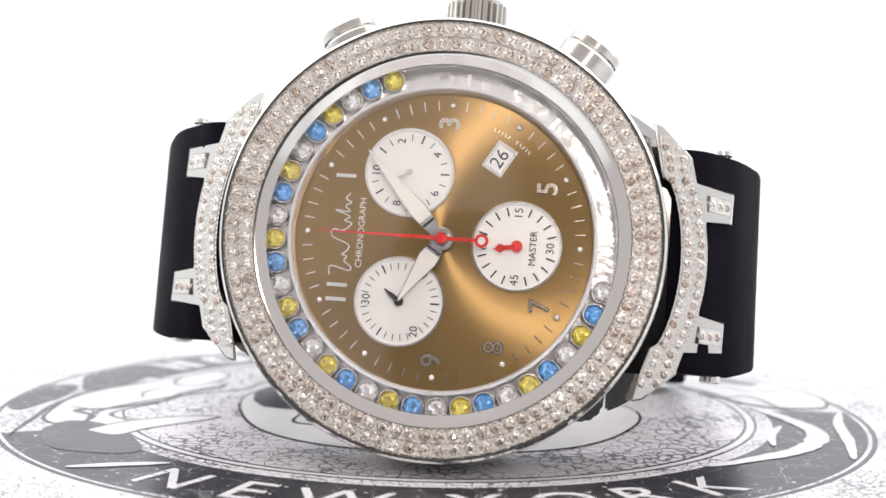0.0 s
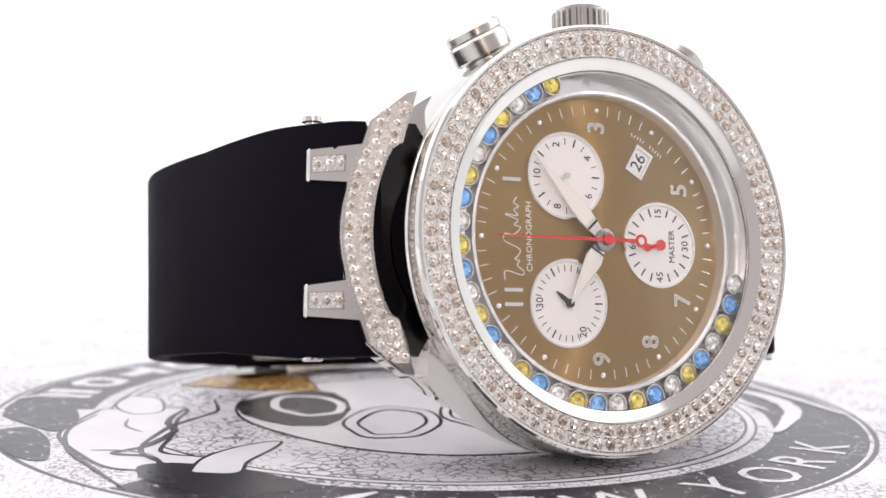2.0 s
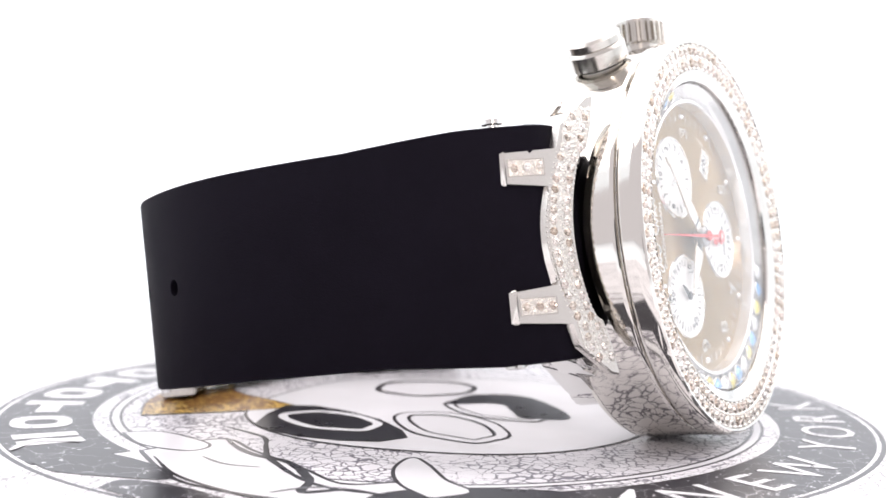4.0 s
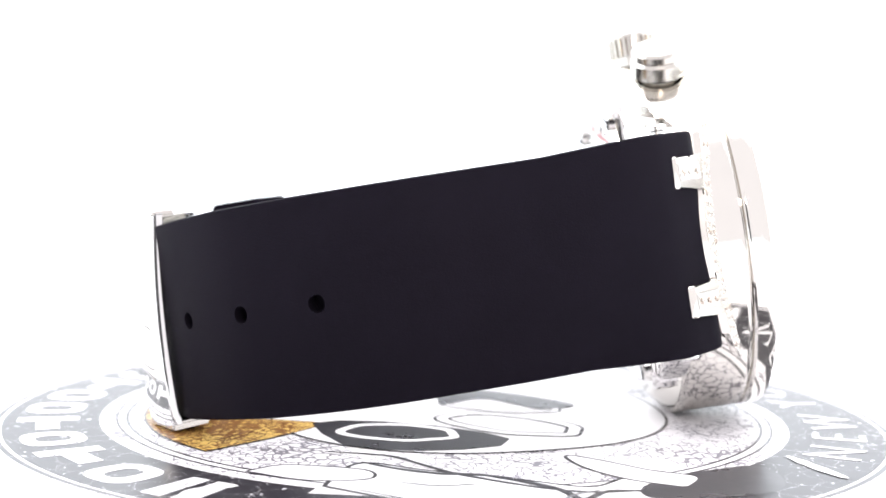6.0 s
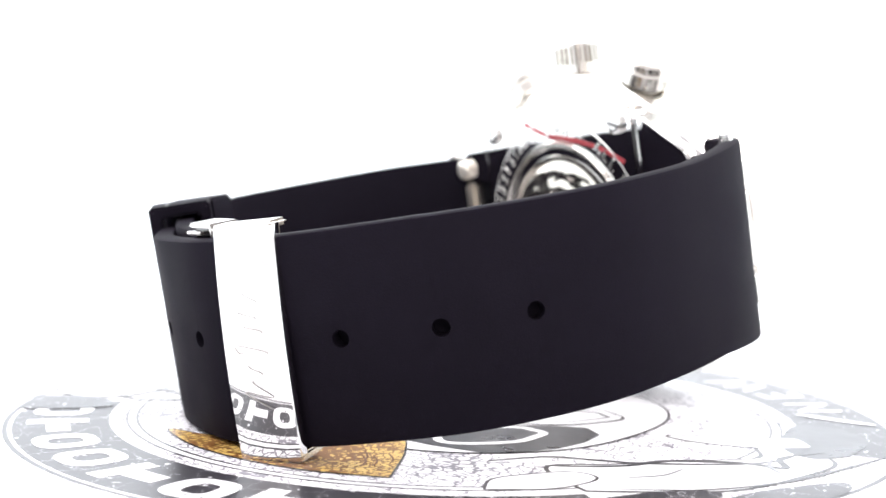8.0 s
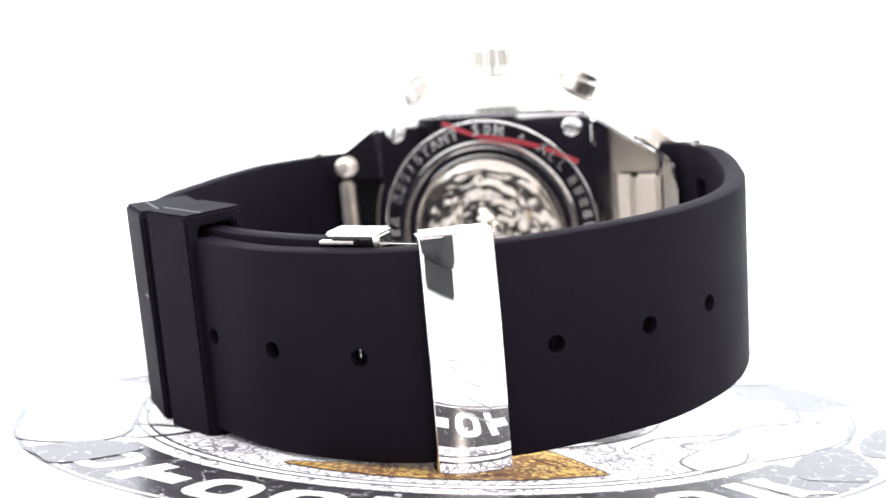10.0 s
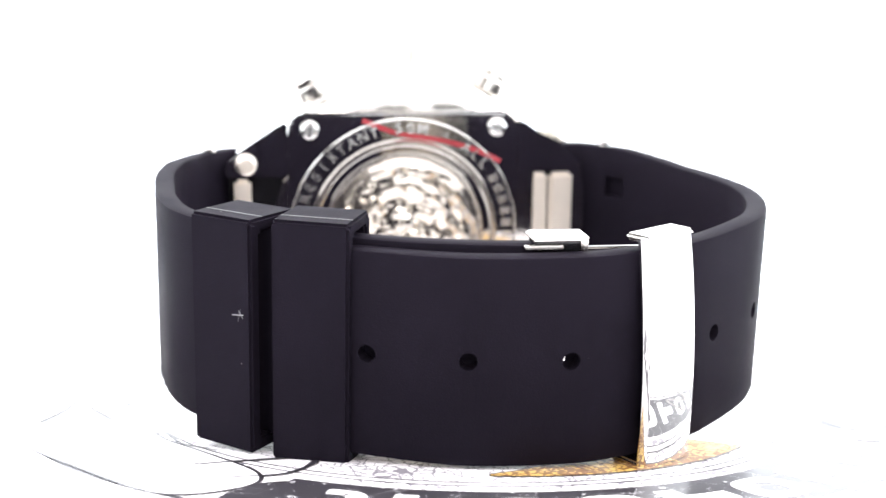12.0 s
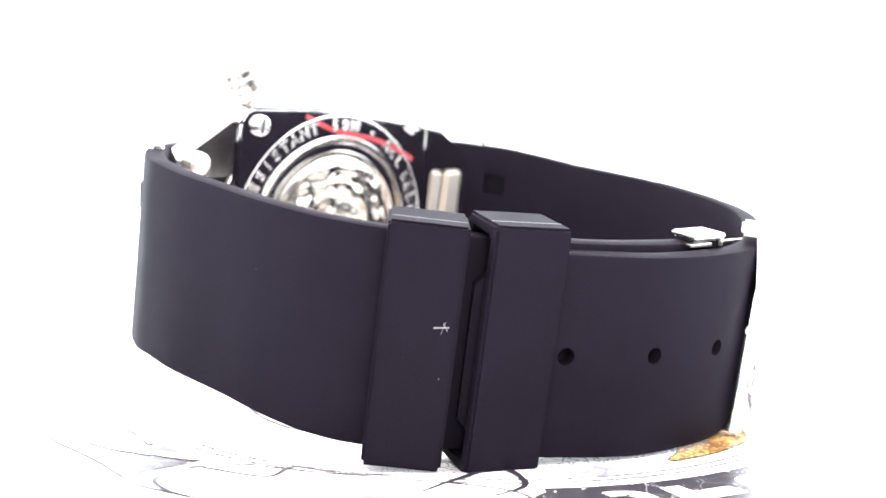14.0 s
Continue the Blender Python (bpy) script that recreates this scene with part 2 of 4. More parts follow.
def spline(points, step=1.0):
    """A smooth run of points (Catmull-Rom) with even steps."""
    p = [np.array(q, float) for q in points]
    p = [2 * p[0] - p[1]] + p + [2 * p[-1] - p[-2]]
    fine = []
    for i in range(1, len(p) - 2):
        for k in range(24):
            t = k / 24
            fine.append(0.5 * (2 * p[i] + (p[i + 1] - p[i - 1]) * t + (2 * p[i - 1] - 5 * p[i] + 4 * p[i + 1] - p[i + 2]) * t * t
                               + (3 * p[i] - p[i - 1] - 3 * p[i + 1] + p[i + 2]) * t ** 3))
    fine.append(p[-2])
    fine = np.array(fine)
    run = np.r_[0, np.cumsum(np.linalg.norm(np.diff(fine, axis=0), axis=1))]
    n = max(2, int(run[-1] / step))
    s = np.linspace(0, run[-1], n + 1)
    return np.c_[np.interp(s, run, fine[:, 0]), np.interp(s, run, fine[:, 1])], s / run[-1]


def side_of(points):
    """Unit normals of a plan path, to its left-hand side."""
    d = np.gradient(points, axis=0)
    d /= np.linalg.norm(d, axis=1)[:, None]
    return np.c_[-d[:, 1], d[:, 0]]


def gem_mesh(name, mat, rad, depth=0.5):
    """A cut stone: table, star and crown facets, girdle."""
    bm = bmesh.new()
    ring = lambda r, z, turn: [bm.verts.new((r * math.cos(math.tau * (k + turn) / 8), r * math.sin(math.tau * (k + turn) / 8), z)) for k in range(8)]
    table, crown, girdle, low = ring(0.52 * rad, depth, 0.5), ring(0.80 * rad, depth * 0.55, 0), ring(rad, 0.0, 0.5), ring(rad * 0.9, -0.25, 0.5)
    bm.faces.new(table)
    for k in range(8):
        j = (k + 1) % 8
        bm.faces.new((table[k], crown[j], table[j]))
        bm.faces.new((table[k], crown[k], girdle[k], crown[j]))
        bm.faces.new((crown[j], girdle[k], girdle[j]))
        bm.faces.new((girdle[k], low[k], low[j], girdle[j]))
    bm.faces.new(low[::-1])
    bmesh.ops.scale(bm, vec=(MM, MM, MM), verts=bm.verts)
    bmesh.ops.recalc_face_normals(bm, faces=bm.faces)
    me = bpy.data.meshes.new(name)
    bm.to_mesh(me)
    bm.free()
    me.materials.append(mat)
    return me


# ---- the tent and table round the turning mat ----
def sweep_backdrop():
    """White cloth: table floor that curves up into the back."""
    prof = [(-900, -1.2), (330, -1.2)]
    prof += [(330 + 130 * math.sin(a), 128.8 - 130 * math.cos(a)) for a in np.linspace(0.1, math.pi / 2, 12)]
    prof += [(460, 760)]
    under = [(463.5, 760)] + [(330 + 133.5 * math.sin(a), 128.8 - 133.5 * math.cos(a)) for a in np.linspace(math.pi / 2, 0.1, 12)] + [(330, -4.7), (-900, -4.7)]
    bm = bmesh.new()
    loop = prof + under
    a = [bm.verts.new((-620, y, z)) for y, z in loop]
    b = [bm.verts.new((620, y, z)) for y, z in loop]
    for k in range(len(loop)):
        j = (k + 1) % len(loop)
        bm.faces.new((a[k], b[k], b[j], a[j]))
    return tagged(part("backdrop", bm, WHITE_CLOTH), "white cloth sweep under and behind the turning display mat", "backdrop", kind="structure")


sweep_backdrop()
tagged(part("wall_left", box(-470, -462, -260, 458, -1, 760), WHITE_CLOTH), "white cloth side of the photo tent", "tent wall", kind="structure")
tagged(part("wall_right", box(462, 470, -260, 458, -1, 760), WHITE_CLOTH), "white cloth side of the photo tent", "tent wall", kind="structure")
tagged(part("ceiling", box(-470, 470, -260, 458, 760, 768), WHITE_CLOTH), "white cloth top of the photo tent", "tent top", kind="structure")

def video_camera():
    """The small black camera that films the watch, with its light, on a short stand."""
    body = part("video_camera", turned(prism([(-36, 0), (-36, 52), (-31, 58), (28, 58), (33, 52), (33, 0)], -228, -170, 2.5), Matrix(((1, 0, 0, 0), (0, 0, 1, 0), (0, 1, 0, 14), (0, 0, 0, 1)))), CAMERA_BLACK)
    tagged(body, "small black camera with a light, facing the watch", "camera")
    part("light_housing", turned(prism([(-8, 72), (-8, 90), (40, 90), (40, 72)], -226, -167.5, 2.0), Matrix(((1, 0, 0, 0), (0, 0, 1, 0), (0, 1, 0, 0), (0, 0, 0, 1)))), CAMERA_BLACK, body)
    part("lens_ring", turned(lathe([(9, 0), (9, 2.4), (14, 2.4), (15, 1.4), (15, 0)], 48), Matrix.Translation((0, -170.2, 31.7)) @ Matrix.Rotation(math.pi / 2, 4, "X") @ Matrix.Rotation(math.pi, 4, "X")), CAMERA_BLACK, body)
    part("stand", box(-30, 28, -222, -176, -1.1, 15, 2.0), CAMERA_BLACK, body, "black foot under the camera")


video_camera()

# ---- the printed display mat ----
RING_X, RING_Y = -2.0, 0.9
mat_disc = part("display_mat", lathe([(0, -1.1), (128, -1.1), (128.6, -0.6), (128, 0.0), (0, 0.0)], 160, closed=False), PAPER)
tagged(mat_disc, "round white display mat with a black ring print", "display mat")


def sector(r0, r1, a0, a1, z, depth=0.03, bm=None, steps=None):
    """A flat piece of a ring about the print's centre, angles in degrees."""
    n = steps or max(2, int(abs(a1 - a0) / 2.5))
    full = abs(a1 - a0) >= 359.9
    out = []
    own = bm or bmesh.new()
    cols = []
    for k in range(n if full else n + 1):
        a = radians(a0 + (a1 - a0) * k / n)
        cols.append([own.verts.new((RING_X + r * math.cos(a), RING_Y + r * math.sin(a), zz)) for r in (r0, r1) for zz in (z, z + depth)])
    count = len(cols)
    for k in range(count if full else count - 1):
        p, q = cols[k], cols[(k + 1) % count]
        for i, j in ((1, 3), (3, 2), (2, 0), (0, 1)):
            own.faces.new((p[i], p[j], q[j], q[i]))
    if not full:
        own.faces.new((cols[0][0], cols[0][1], cols[0][3], cols[0][2]))
        own.faces.new((cols[-1][0], cols[-1][2], cols[-1][3], cols[-1][1]))
    return own


part("weave_field", sector(0.5, 43.6, 0, 360, 0.0, 0.03, steps=120), WEAVE, mat_disc, "fine drawn weave in grey ink")
part("dark_ring", sector(44.6, 56.0, 50, 158, 0.0, 0.03, steps=60), RING_INK, mat_disc, "broad distressed black ring print")
part("dark_ring", sector(44.6, 56.0, 205, 361, 0.0, 0.03, steps=80), RING_INK, mat_disc, "broad distressed black ring print")
part("ring_line", sector(56.5, 57.1, 0, 360, 0.0, 0.03, steps=144), PRINT_BLACK, mat_disc)
part("ring_line", sector(41.0, 41.35, 0, 360, 0.03, 0.03, steps=120), PRINT_BLACK, mat_disc)
part("ring_line", sector(42.3, 42.6, 0, 360, 0.03, 0.03, steps=120), PRINT_BLACK, mat_disc)
part("pale_band", sector(41.4, 42.2, 0, 360, 0.03, 0.03, steps=120), PRINT_WHITE, mat_disc)


def ring_mark(angle, wide, style):
    """One white mark in the dark ring, a plain bar shape."""
    a0, a1 = angle - wide / 2, angle + wide / 2
    r0, r1 = 47.0, 54.4
    bm = bmesh.new()
    if style == 0:
        rm, rh, turn = (r0 + r1) / 2, (r1 - r0) / 2, radians(wide / 2)
        rings = []
        for k in range(24):
            c, v = math.cos(math.tau * k / 24), math.sin(math.tau * k / 24)
            c, v = math.copysign(abs(c) ** 0.7, c), math.copysign(abs(v) ** 0.7, v)
            col = []
            for f, z in ((1, 0.06), (0.42, 0.06)):
                rr, a = rm + rh * c * (f + (1 - f) * 0.2), radians(angle) + turn * v * f
                col.append(bm.verts.new((RING_X + rr * math.cos(a), RING_Y + rr * math.sin(a), z)))
            rings.append(col)
        for k in range(24):
            p, q = rings[k], rings[(k + 1) % 24]
            bm.faces.new((p[0], q[0], q[1], p[1]))
    elif style == 1:
        sector(r0, r1, a0, a0 + wide * 0.34, 0.03, 0.03, bm)
        sector((r0 + r1) / 2 - 1.4, (r0 + r1) / 2 + 1.4, a0 + wide * 0.34, a1, 0.03, 0.03, bm)
    else:
        sector(r0, r1, a0 + wide * 0.1, a0 + wide * 0.42, 0.03, 0.03, bm)
        sector(r0, r1, a1 - wide * 0.42, a1 - wide * 0.1, 0.03, 0.03, bm)
    return part("white_mark", bm, STAMP_WHITE, mat_disc, smooth=0)


for k, a in enumerate((58, 69, 79.5, 90, 101, 111.5, 122.5, 134, 145)):
    ring_mark(a, 8.4, (0, 1, 0, 0, 1, 0, 1, 0, 2)[k])
for ch, a in zip("NEWYORK", (-121, -110.5, -99.6, -84.6, -74.5, -65, -55)):
    shared("lettering", text_mesh(ch, 9.4, 0.02, STAMP_WHITE, 0.0), mat_disc, at(RING_X + 50.9 * math.cos(radians(a)), RING_Y + 50.9 * math.sin(radians(a)), 0.06, 0, 0, a + 90), "white printed letter")


def blob(cx, cy, rx, ry, turn, seed, rough=0.16, count=40):
    """An uneven closed outline."""
    rnd = random.Random(seed)
    waves = [(n, rnd.uniform(-1, 1) * rough / n ** 0.6, rnd.uniform(0, 6.28)) for n in range(2, 9)]
    c, s = math.cos(radians(turn)), math.sin(radians(turn))
    pts = []
    for k in range(count):
        a = math.tau * k / count
        w = 1 + sum(h * math.sin(n * a + f) for n, h, f in waves)
        x, y = rx * w * math.cos(a), ry * w * math.sin(a)
        pts.append((cx + c * x - s * y, cy + s * x + c * y))
    return pts


def grown(pts, d):
    q = np.array(pts)
    t = np.roll(q, -1, 0) - np.roll(q, 1, 0)
    t /= np.linalg.norm(t, axis=1)[:, None]
    return [tuple(v) for v in q + d * np.c_[t[:, 1], -t[:, 0]]]


LAYERS = []


def inked(pts, z, mat, line=0.45, name="cloud_shape"):
    """A printed shape with a dark outline under it; each lies a little above the one before."""
    z += 0.003 * len(LAYERS)
    LAYERS.append(name)
    part("outline", prism(grown(pts, line), z, z + 0.001), PRINT_BLACK, mat_disc, smooth=0)
    part(name, prism(pts, z + 0.001, z + 0.002), mat, mat_disc, smooth=0)


def polar(pairs):
    """A smooth closed outline through (radius, angle) pairs about the print's centre."""
    pts = [(RING_X + r * math.cos(radians(a)), RING_Y + r * math.sin(radians(a))) for r, a in pairs]
    run, _ = spline(pts + pts[:1], 0.7)
    run = [tuple(p) for p in run[:-1]]
    area = sum(a[0] * b[1] - b[0] * a[1] for a, b in zip(run, run[1:] + run[:1]))
    return run if area > 0 else run[::-1]


def ink_line(pairs, wide, mat=PRINT_BLACK, name="ink_line"):
    """A drawn stroke through (radius, angle) pairs that thins towards both ends."""
    pts = [(RING_X + r * math.cos(radians(a)), RING_Y + r * math.sin(radians(a))) for r, a in pairs]
    run, s01 = spline(pts, 0.5)
    nrm = side_of(run)
    z = 0.075 + 0.003 * len(LAYERS)
    LAYERS.append(name)
    bm = bmesh.new()
    rows = []
    for p, q, f in zip(run, nrm, s01):
        w = wide * 0.5 * (0.25 + 0.75 * math.sin(math.pi * f) ** 0.6) * (1 + 0.3 * noise.noise((p[0] * 0.5, p[1] * 0.5, 4.0)))
        rows.append([bm.verts.new((*(p + q * d), z)) for d in (-w, w)])
    for a, b in zip(rows, rows[1:]):
        bm.faces.new((a[0], b[0], b[1], a[1]))
    part(name, bm, mat, mat_disc, smooth=0)


def dark_shape(pairs, mat=RING_INK):
    z = 0.06 + 0.003 * len(LAYERS)
    LAYERS.append("dark_shape")
    part("dark_shape", prism(polar(pairs), z, z + 0.002), mat, mat_disc, smooth=0)


# a white drawn figure that breaks the ring, with dark patches and flowing outlines
inked(polar([(43.5, 159), (46.8, 170), (49.2, 178), (50.0, 190), (50.5, 198), (47.5, 203), (44.5, 206), (41.0, 203), (43.0, 195), (38.5, 186), (36.0, 178), (34.5, 170), (33.0, 160), (37, 158)]), 0.06, PRINT_WHITE, 0.55, "white_figure")
dark_shape([(55.6, 157), (50, 153), (46.5, 160), (46.8, 171), (49.6, 174), (52.6, 168), (55.4, 162)])
dark_shape([(55.9, 171), (52.2, 170.5), (50.8, 177), (51.8, 184), (54.5, 190), (56.6, 186), (56.4, 177)])
dark_shape([(51.3, 204), (48, 199.5), (44.0, 203), (42.6, 214), (45, 224), (49, 222), (52.6, 215)], PRINT_BLACK)
inked(polar([(41.9, 145.4), (38.2, 147), (36.5, 152), (36.2, 161.5), (39.5, 163), (42.0, 155)]), 0.06, PRINT_WHITE, 0.4, "white_oval")
inked(polar([(46.5, 207), (41.2, 202.7), (35, 200.6), (29.8, 202.5), (33, 206), (39.5, 209), (44, 212)]), 0.06, PRINT_WHITE, 0.45, "white_wedge")
ink_line([(29.8, 148), (28.8, 157), (29.2, 164), (33, 172), (37, 179), (44.6, 193.5), (47, 210)], 0.7)
ink_line([(32.7, 158.6), (34.6, 167), (35.9, 174), (36.7, 182), (42.6, 190), (47.1, 191.5), (44.9, 197), (48.2, 204.5)], 1.1)
ink_line([(44, 163), (47.8, 174), (50.4, 186), (52.5, 198), (55.5, 207)], 0.6)
ink_line([(48.5, 188), (45.5, 191), (44.2, 196)], 0.5, PRINT_GREY)
ink_line([(40.2, 168), (41, 174), (40, 180)], 0.45, PRINT_GREY)
# white strokes that curl through the dark ring, and a pale figure beyond its end
ink_line([(43.6, 6), (47.3, -6.7), (50, -16.8), (49.3, -28), (46.2, -40), (44.8, -47)], 2.6, PRINT_WHITE, "white_stroke")
ink_line([(55.4, 1), (53.2, -8), (53.8, -20), (55.6, -30)], 1.5, PRINT_WHITE, "white_stroke")
ink_line([(46, -28), (44.6, -20), (45.6, -12)], 1.2, PRINT_WHITE, "white_stroke")
ink_line([(55.8, 150), (52, 146), (47.4, 149)], 1.3, PRINT_WHITE, "white_stroke")
ink_line([(55.0, 226), (50.5, 229), (46.2, 233)], 1.6, PRINT_WHITE, "white_stroke")
inked(polar([(44, 8), (48, 4), (54.5, 5), (57, 14), (56, 28), (56.5, 42), (50, 47), (45, 44), (42.5, 30), (43, 18)]), 0.06, PRINT_WHITE, 0.5, "white_figure")
dark_shape([(55.2, 25), (52.0, 23.5), (49.3, 29), (50.5, 33.5), (53.5, 33)], PRINT_GREY)
ink_line([(53.3, 0.8), (48.4, 2), (46.9, 13.7), (41.8, 14), (42.0, 22.4), (40.5, 30)], 0.6)
ink_line([(47.0, 34.5), (42, 38), (36.1, 45.8), (43.2, 48), (48.3, 42.6)], 0.8)
ink_line([(57, 20), (50, 18), (47.5, 25), (46, 36)], 0.45, PRINT_GREY)
dark_shape([(57.3, 47.7), (50, 47.2), (46.0, 50.5), (46.2, 56), (55.8, 57), (56.6, 52)])
# white centre with bold black strokes and looped outlines
inked(blob(-2, -2, 27, 26, 0, 31, 0.05, 64), 0.06, PRINT_WHITE, 0.35, "white_field")
part("bold_stroke", prism([(-27.5, 6), (-26.4, 11), (-24.5, 14.6), (-18, 17.2), (-12, 18.4), (-10.2, 15), (-10.8, 9.5), (-13.4, 3), (-17.5, -2.5), (-21, -5.2), (-24.8, -3.6), (-26.8, 1)], 0.17, 0.18), PRINT_BLACK, mat_disc, smooth=0)


def loop_stroke(cx, cy, rx, ry, wide, turn, mat=PRINT_WHITE, z=0.19):
    outer = blob(cx, cy, rx, ry, turn, 5, 0.05, 36)
    inner = grown(outer, -wide)
    bm = bmesh.new()
    a = [bm.verts.new((x, y, z)) for x, y in outer]
    b = [bm.verts.new((x, y, z)) for x, y in inner]
    for k in range(36):
        bm.faces.new((a[k], a[(k + 1) % 36], b[(k + 1) % 36], b[k]))
    part("loop_stroke", bm, mat, mat_disc, smooth=0)


loop_stroke(-17.4, 8.0, 7.6, 5.0, 1.2, 78)
loop_stroke(-12.2, -6.4, 10.2, 6.2, 2.3, 56, PRINT_BLACK, 0.194)
loop_stroke(-12.2, -6.4, 9.75, 5.75, 1.4, 56, PRINT_WHITE, 0.197)
loop_stroke(0.5, -7.0, 8.6, 5.4, 1.7, 70, PRINT_BLACK, 0.20)
loop_stroke(0.5, -7.0, 8.2, 5.0, 0.9, 70, PRINT_WHITE, 0.203)
loop_stroke(10, 9, 6.5, 7.5, 0.8, 40, PRINT_BLACK, 0.206)
inked(polar([(38.6, 131), (38.9, 118), (38.9, 104), (38.8, 90), (38.2, 77), (35.5, 84), (30, 100), (22, 112), (19.5, 122), (27, 129)]), 0.06, GOLD_PRINT, 0.25, "gold_patch")
random_lines = random.Random(8)
for k in range(22):
    a = random_lines.uniform(84, 128)
    r0 = random_lines.uniform(27, 33)
    ink_line([(r0, a - 2), (r0 + 2.5, a + 0.5), (r0 + 5, a + 1)], 0.28, BROWN_INK, "straw_line")
part("bold_stroke", prism(polar([(2, 10), (11.2, -2), (15.5, -30), (18.3, -80), (13, -92), (10, -70), (9, -40)]), 0.2, 0.205), PRINT_BLACK, mat_disc, smooth=0)

# ---- the wristwatch: x towards six o'clock, y towards three (upright), z out of the dial ----
DIAL_FRAME = Matrix(((0.99531, 0.04578, -0.08525, -0.985 * MM), (-0.09195, 0.17317, -0.98059, -33.428 * MM),
                     (-0.03013, 0.98383, 0.17657, 24.379 * MM), (0, 0, 0, 1)))
watch = tagged(new("wristwatch"), "steel wristwatch with stone-set bezel and black rubber strap", "wristwatch")

# case
case = part("case", lathe([(0, -10.2), (20.4, -10.2), (20.8, -10.0), (23.35, -7.9), (23.58, -7.5), (23.62, -7.0), (23.62, 0.2), (23.48, 0.55), (23.2, 0.7), (20.6, 0.6), (20.4, -0.5), (0, -0.5)], 192, closed=False),
            POLISHED, watch, "mirror-polished round steel case")
BX, BZ = 1.5, -11.25  # middle and face of the back plate
half = [(17.2, 15.9), (17.0, 16.9), (16.3, 17.8), (15.3, 18.35)]
rim = half + [(-x, y) for x, y in half[::-1]]
rim += [(-x, -y) for x, y in rim]
plate = prism([(BX + x, y) for x, y in rim], BZ, -7.6, 0.4)
back = part("case_back", plate, MIRROR, watch, "mirror-polished steel back plate")
for sx in (-1, 1):
    for sy in (-1, 1):
        bm = lathe([(0, 0.5), (0.9, 0.5), (1.35, 0.25), (1.45, -0.5)], 24, closed=False)
        sc = part("screw", turned(bm, Matrix.Translation((BX + 14.1 * sx, 15.95 * sy, BZ - 0.35)) @ Matrix.Rotation(math.pi, 4, "X")), SATIN, back, "round slotted steel screw")
        part("slot", turned(box(-1.1, 1.1, -0.16, 0.16, -0.08, 0.02), Matrix.Translation((BX + 14.1 * sx, 15.95 * sy, BZ - 0.85)) @ Matrix.Rotation(0.7 * sx + sy, 4, "Z")), INK, sc)
part("back_ring", turned(lathe([(13.2, 0), (13.5, 0.7), (14.1, 0.7), (14.4, 0)], 96), Matrix.Translation((BX, 0, BZ)) @ Matrix.Rotation(math.pi, 4, "X")), STEEL, back)
part("back_ring", turned(lathe([(11.6, 0), (11.8, 0.5), (12.1, 0.5), (12.3, 0)], 96), Matrix.Translation((BX, 0, BZ)) @ Matrix.Rotation(math.pi, 4, "X")), STEEL, back)
part("back_ring", turned(lathe([(17.1, 0), (17.2, 0.12), (17.35, 0.12), (17.45, 0)], 96), Matrix.Translation((BX, 0, BZ + 0.03)) @ Matrix.Rotation(math.pi, 4, "X")), SATIN, back)
# red tape edge that runs slightly bowed across the plate
tape, _ = spline([(7.8, 17.2), (2.85, 15.25), (-1.2, 14.55), (-5.4, 13.7), (-9.5, 12.4), (-13.2, 10.7)], 0.5)
side = side_of(tape)
bm = bmesh.new()
rows = [[bm.verts.new((*(p + q * w), z)) for w, z in ((-0.34, BZ), (-0.30, BZ - 0.04), (0.30, BZ - 0.04), (0.34, BZ))] for p, q in zip(tape, side)]
for a, b in zip(rows, rows[1:]):
    for i in range(3):
        bm.faces.new((a[i], a[i + 1], b[i + 1], b[i]))
part("red_line", bm, RED_TAPE, back, "thin red tape line", smooth=0)


def medallion():
    """Struck relief in the middle of the back plate."""
    bm = bmesh.new()
    n = 72
    rings = []
    for i in range(n // 2 + 1):
        rad = 11.5 * i / (n // 2)
        row = []
        for k in range(n):
            a = math.tau * k / n
            x, y = rad * math.cos(a), rad * math.sin(a)
            h = 0.9 * max(0, noise.noise((x * 0.24, y * 0.24, 3.1))) + 0.45 * abs(noise.noise((x * 0.5, y * 0.5, 7.7))) + 0.3 * abs(noise.noise((x * 0.95, y * 0.95, 2.2)))
            h += 0.3 * max(0, math.sin(rad * 1.15)) * (0.5 + 0.5 * noise.noise((x * 0.2, y * 0.2, 1)))
            h *= min(1, (11.5 - rad) / 1.2)
            row.append(bm.verts.new((BX + x, y, BZ - 0.05 - 1.3 * h)))
        rings.append(row)
    for a, b in zip(rings, rings[1:]):
        for k in range(n):
            bm.faces.new((a[k], b[k], b[(k + 1) % n], a[(k + 1) % n]))
    bmesh.ops.remove_doubles(bm, verts=bm.verts, dist=0.001)
    return part("medallion", bm, MEDAL, back, "struck steel relief medallion", smooth=60)


medallion()
words = "WATER RESISTANT 50M \u2022 ALL"
for k, ch in enumerate(words):
    if ch != " ":
        a = 90 - (k - 16.5) * 6.6
        x, y = BX - 15.9 * math.cos(radians(a)), 15.9 * math.sin(radians(a))
        shared("lettering", text_mesh(ch, 2.2, 0.08, SATIN, 0.06), back, at(x, y, BZ - 0.09, 0, 180, 0) @ pose(0, 0, 0, 0, 0, a - 90))

# worn lettering past the last word, as plain bars
for k in range(6):
    a = 90 - (k + 9.0) * 6.6
    bm = box(-0.55, 0.55, -0.75, 0.75, -0.08, 0.0)
    part("letter_bar", turned(bm, Matrix.Translation((BX - 15.9 * math.cos(radians(a)), 15.9 * math.sin(radians(a)), BZ)) @ Matrix.Rotation(radians(90 - a), 4, "Z")), SATIN, back, smooth=0)

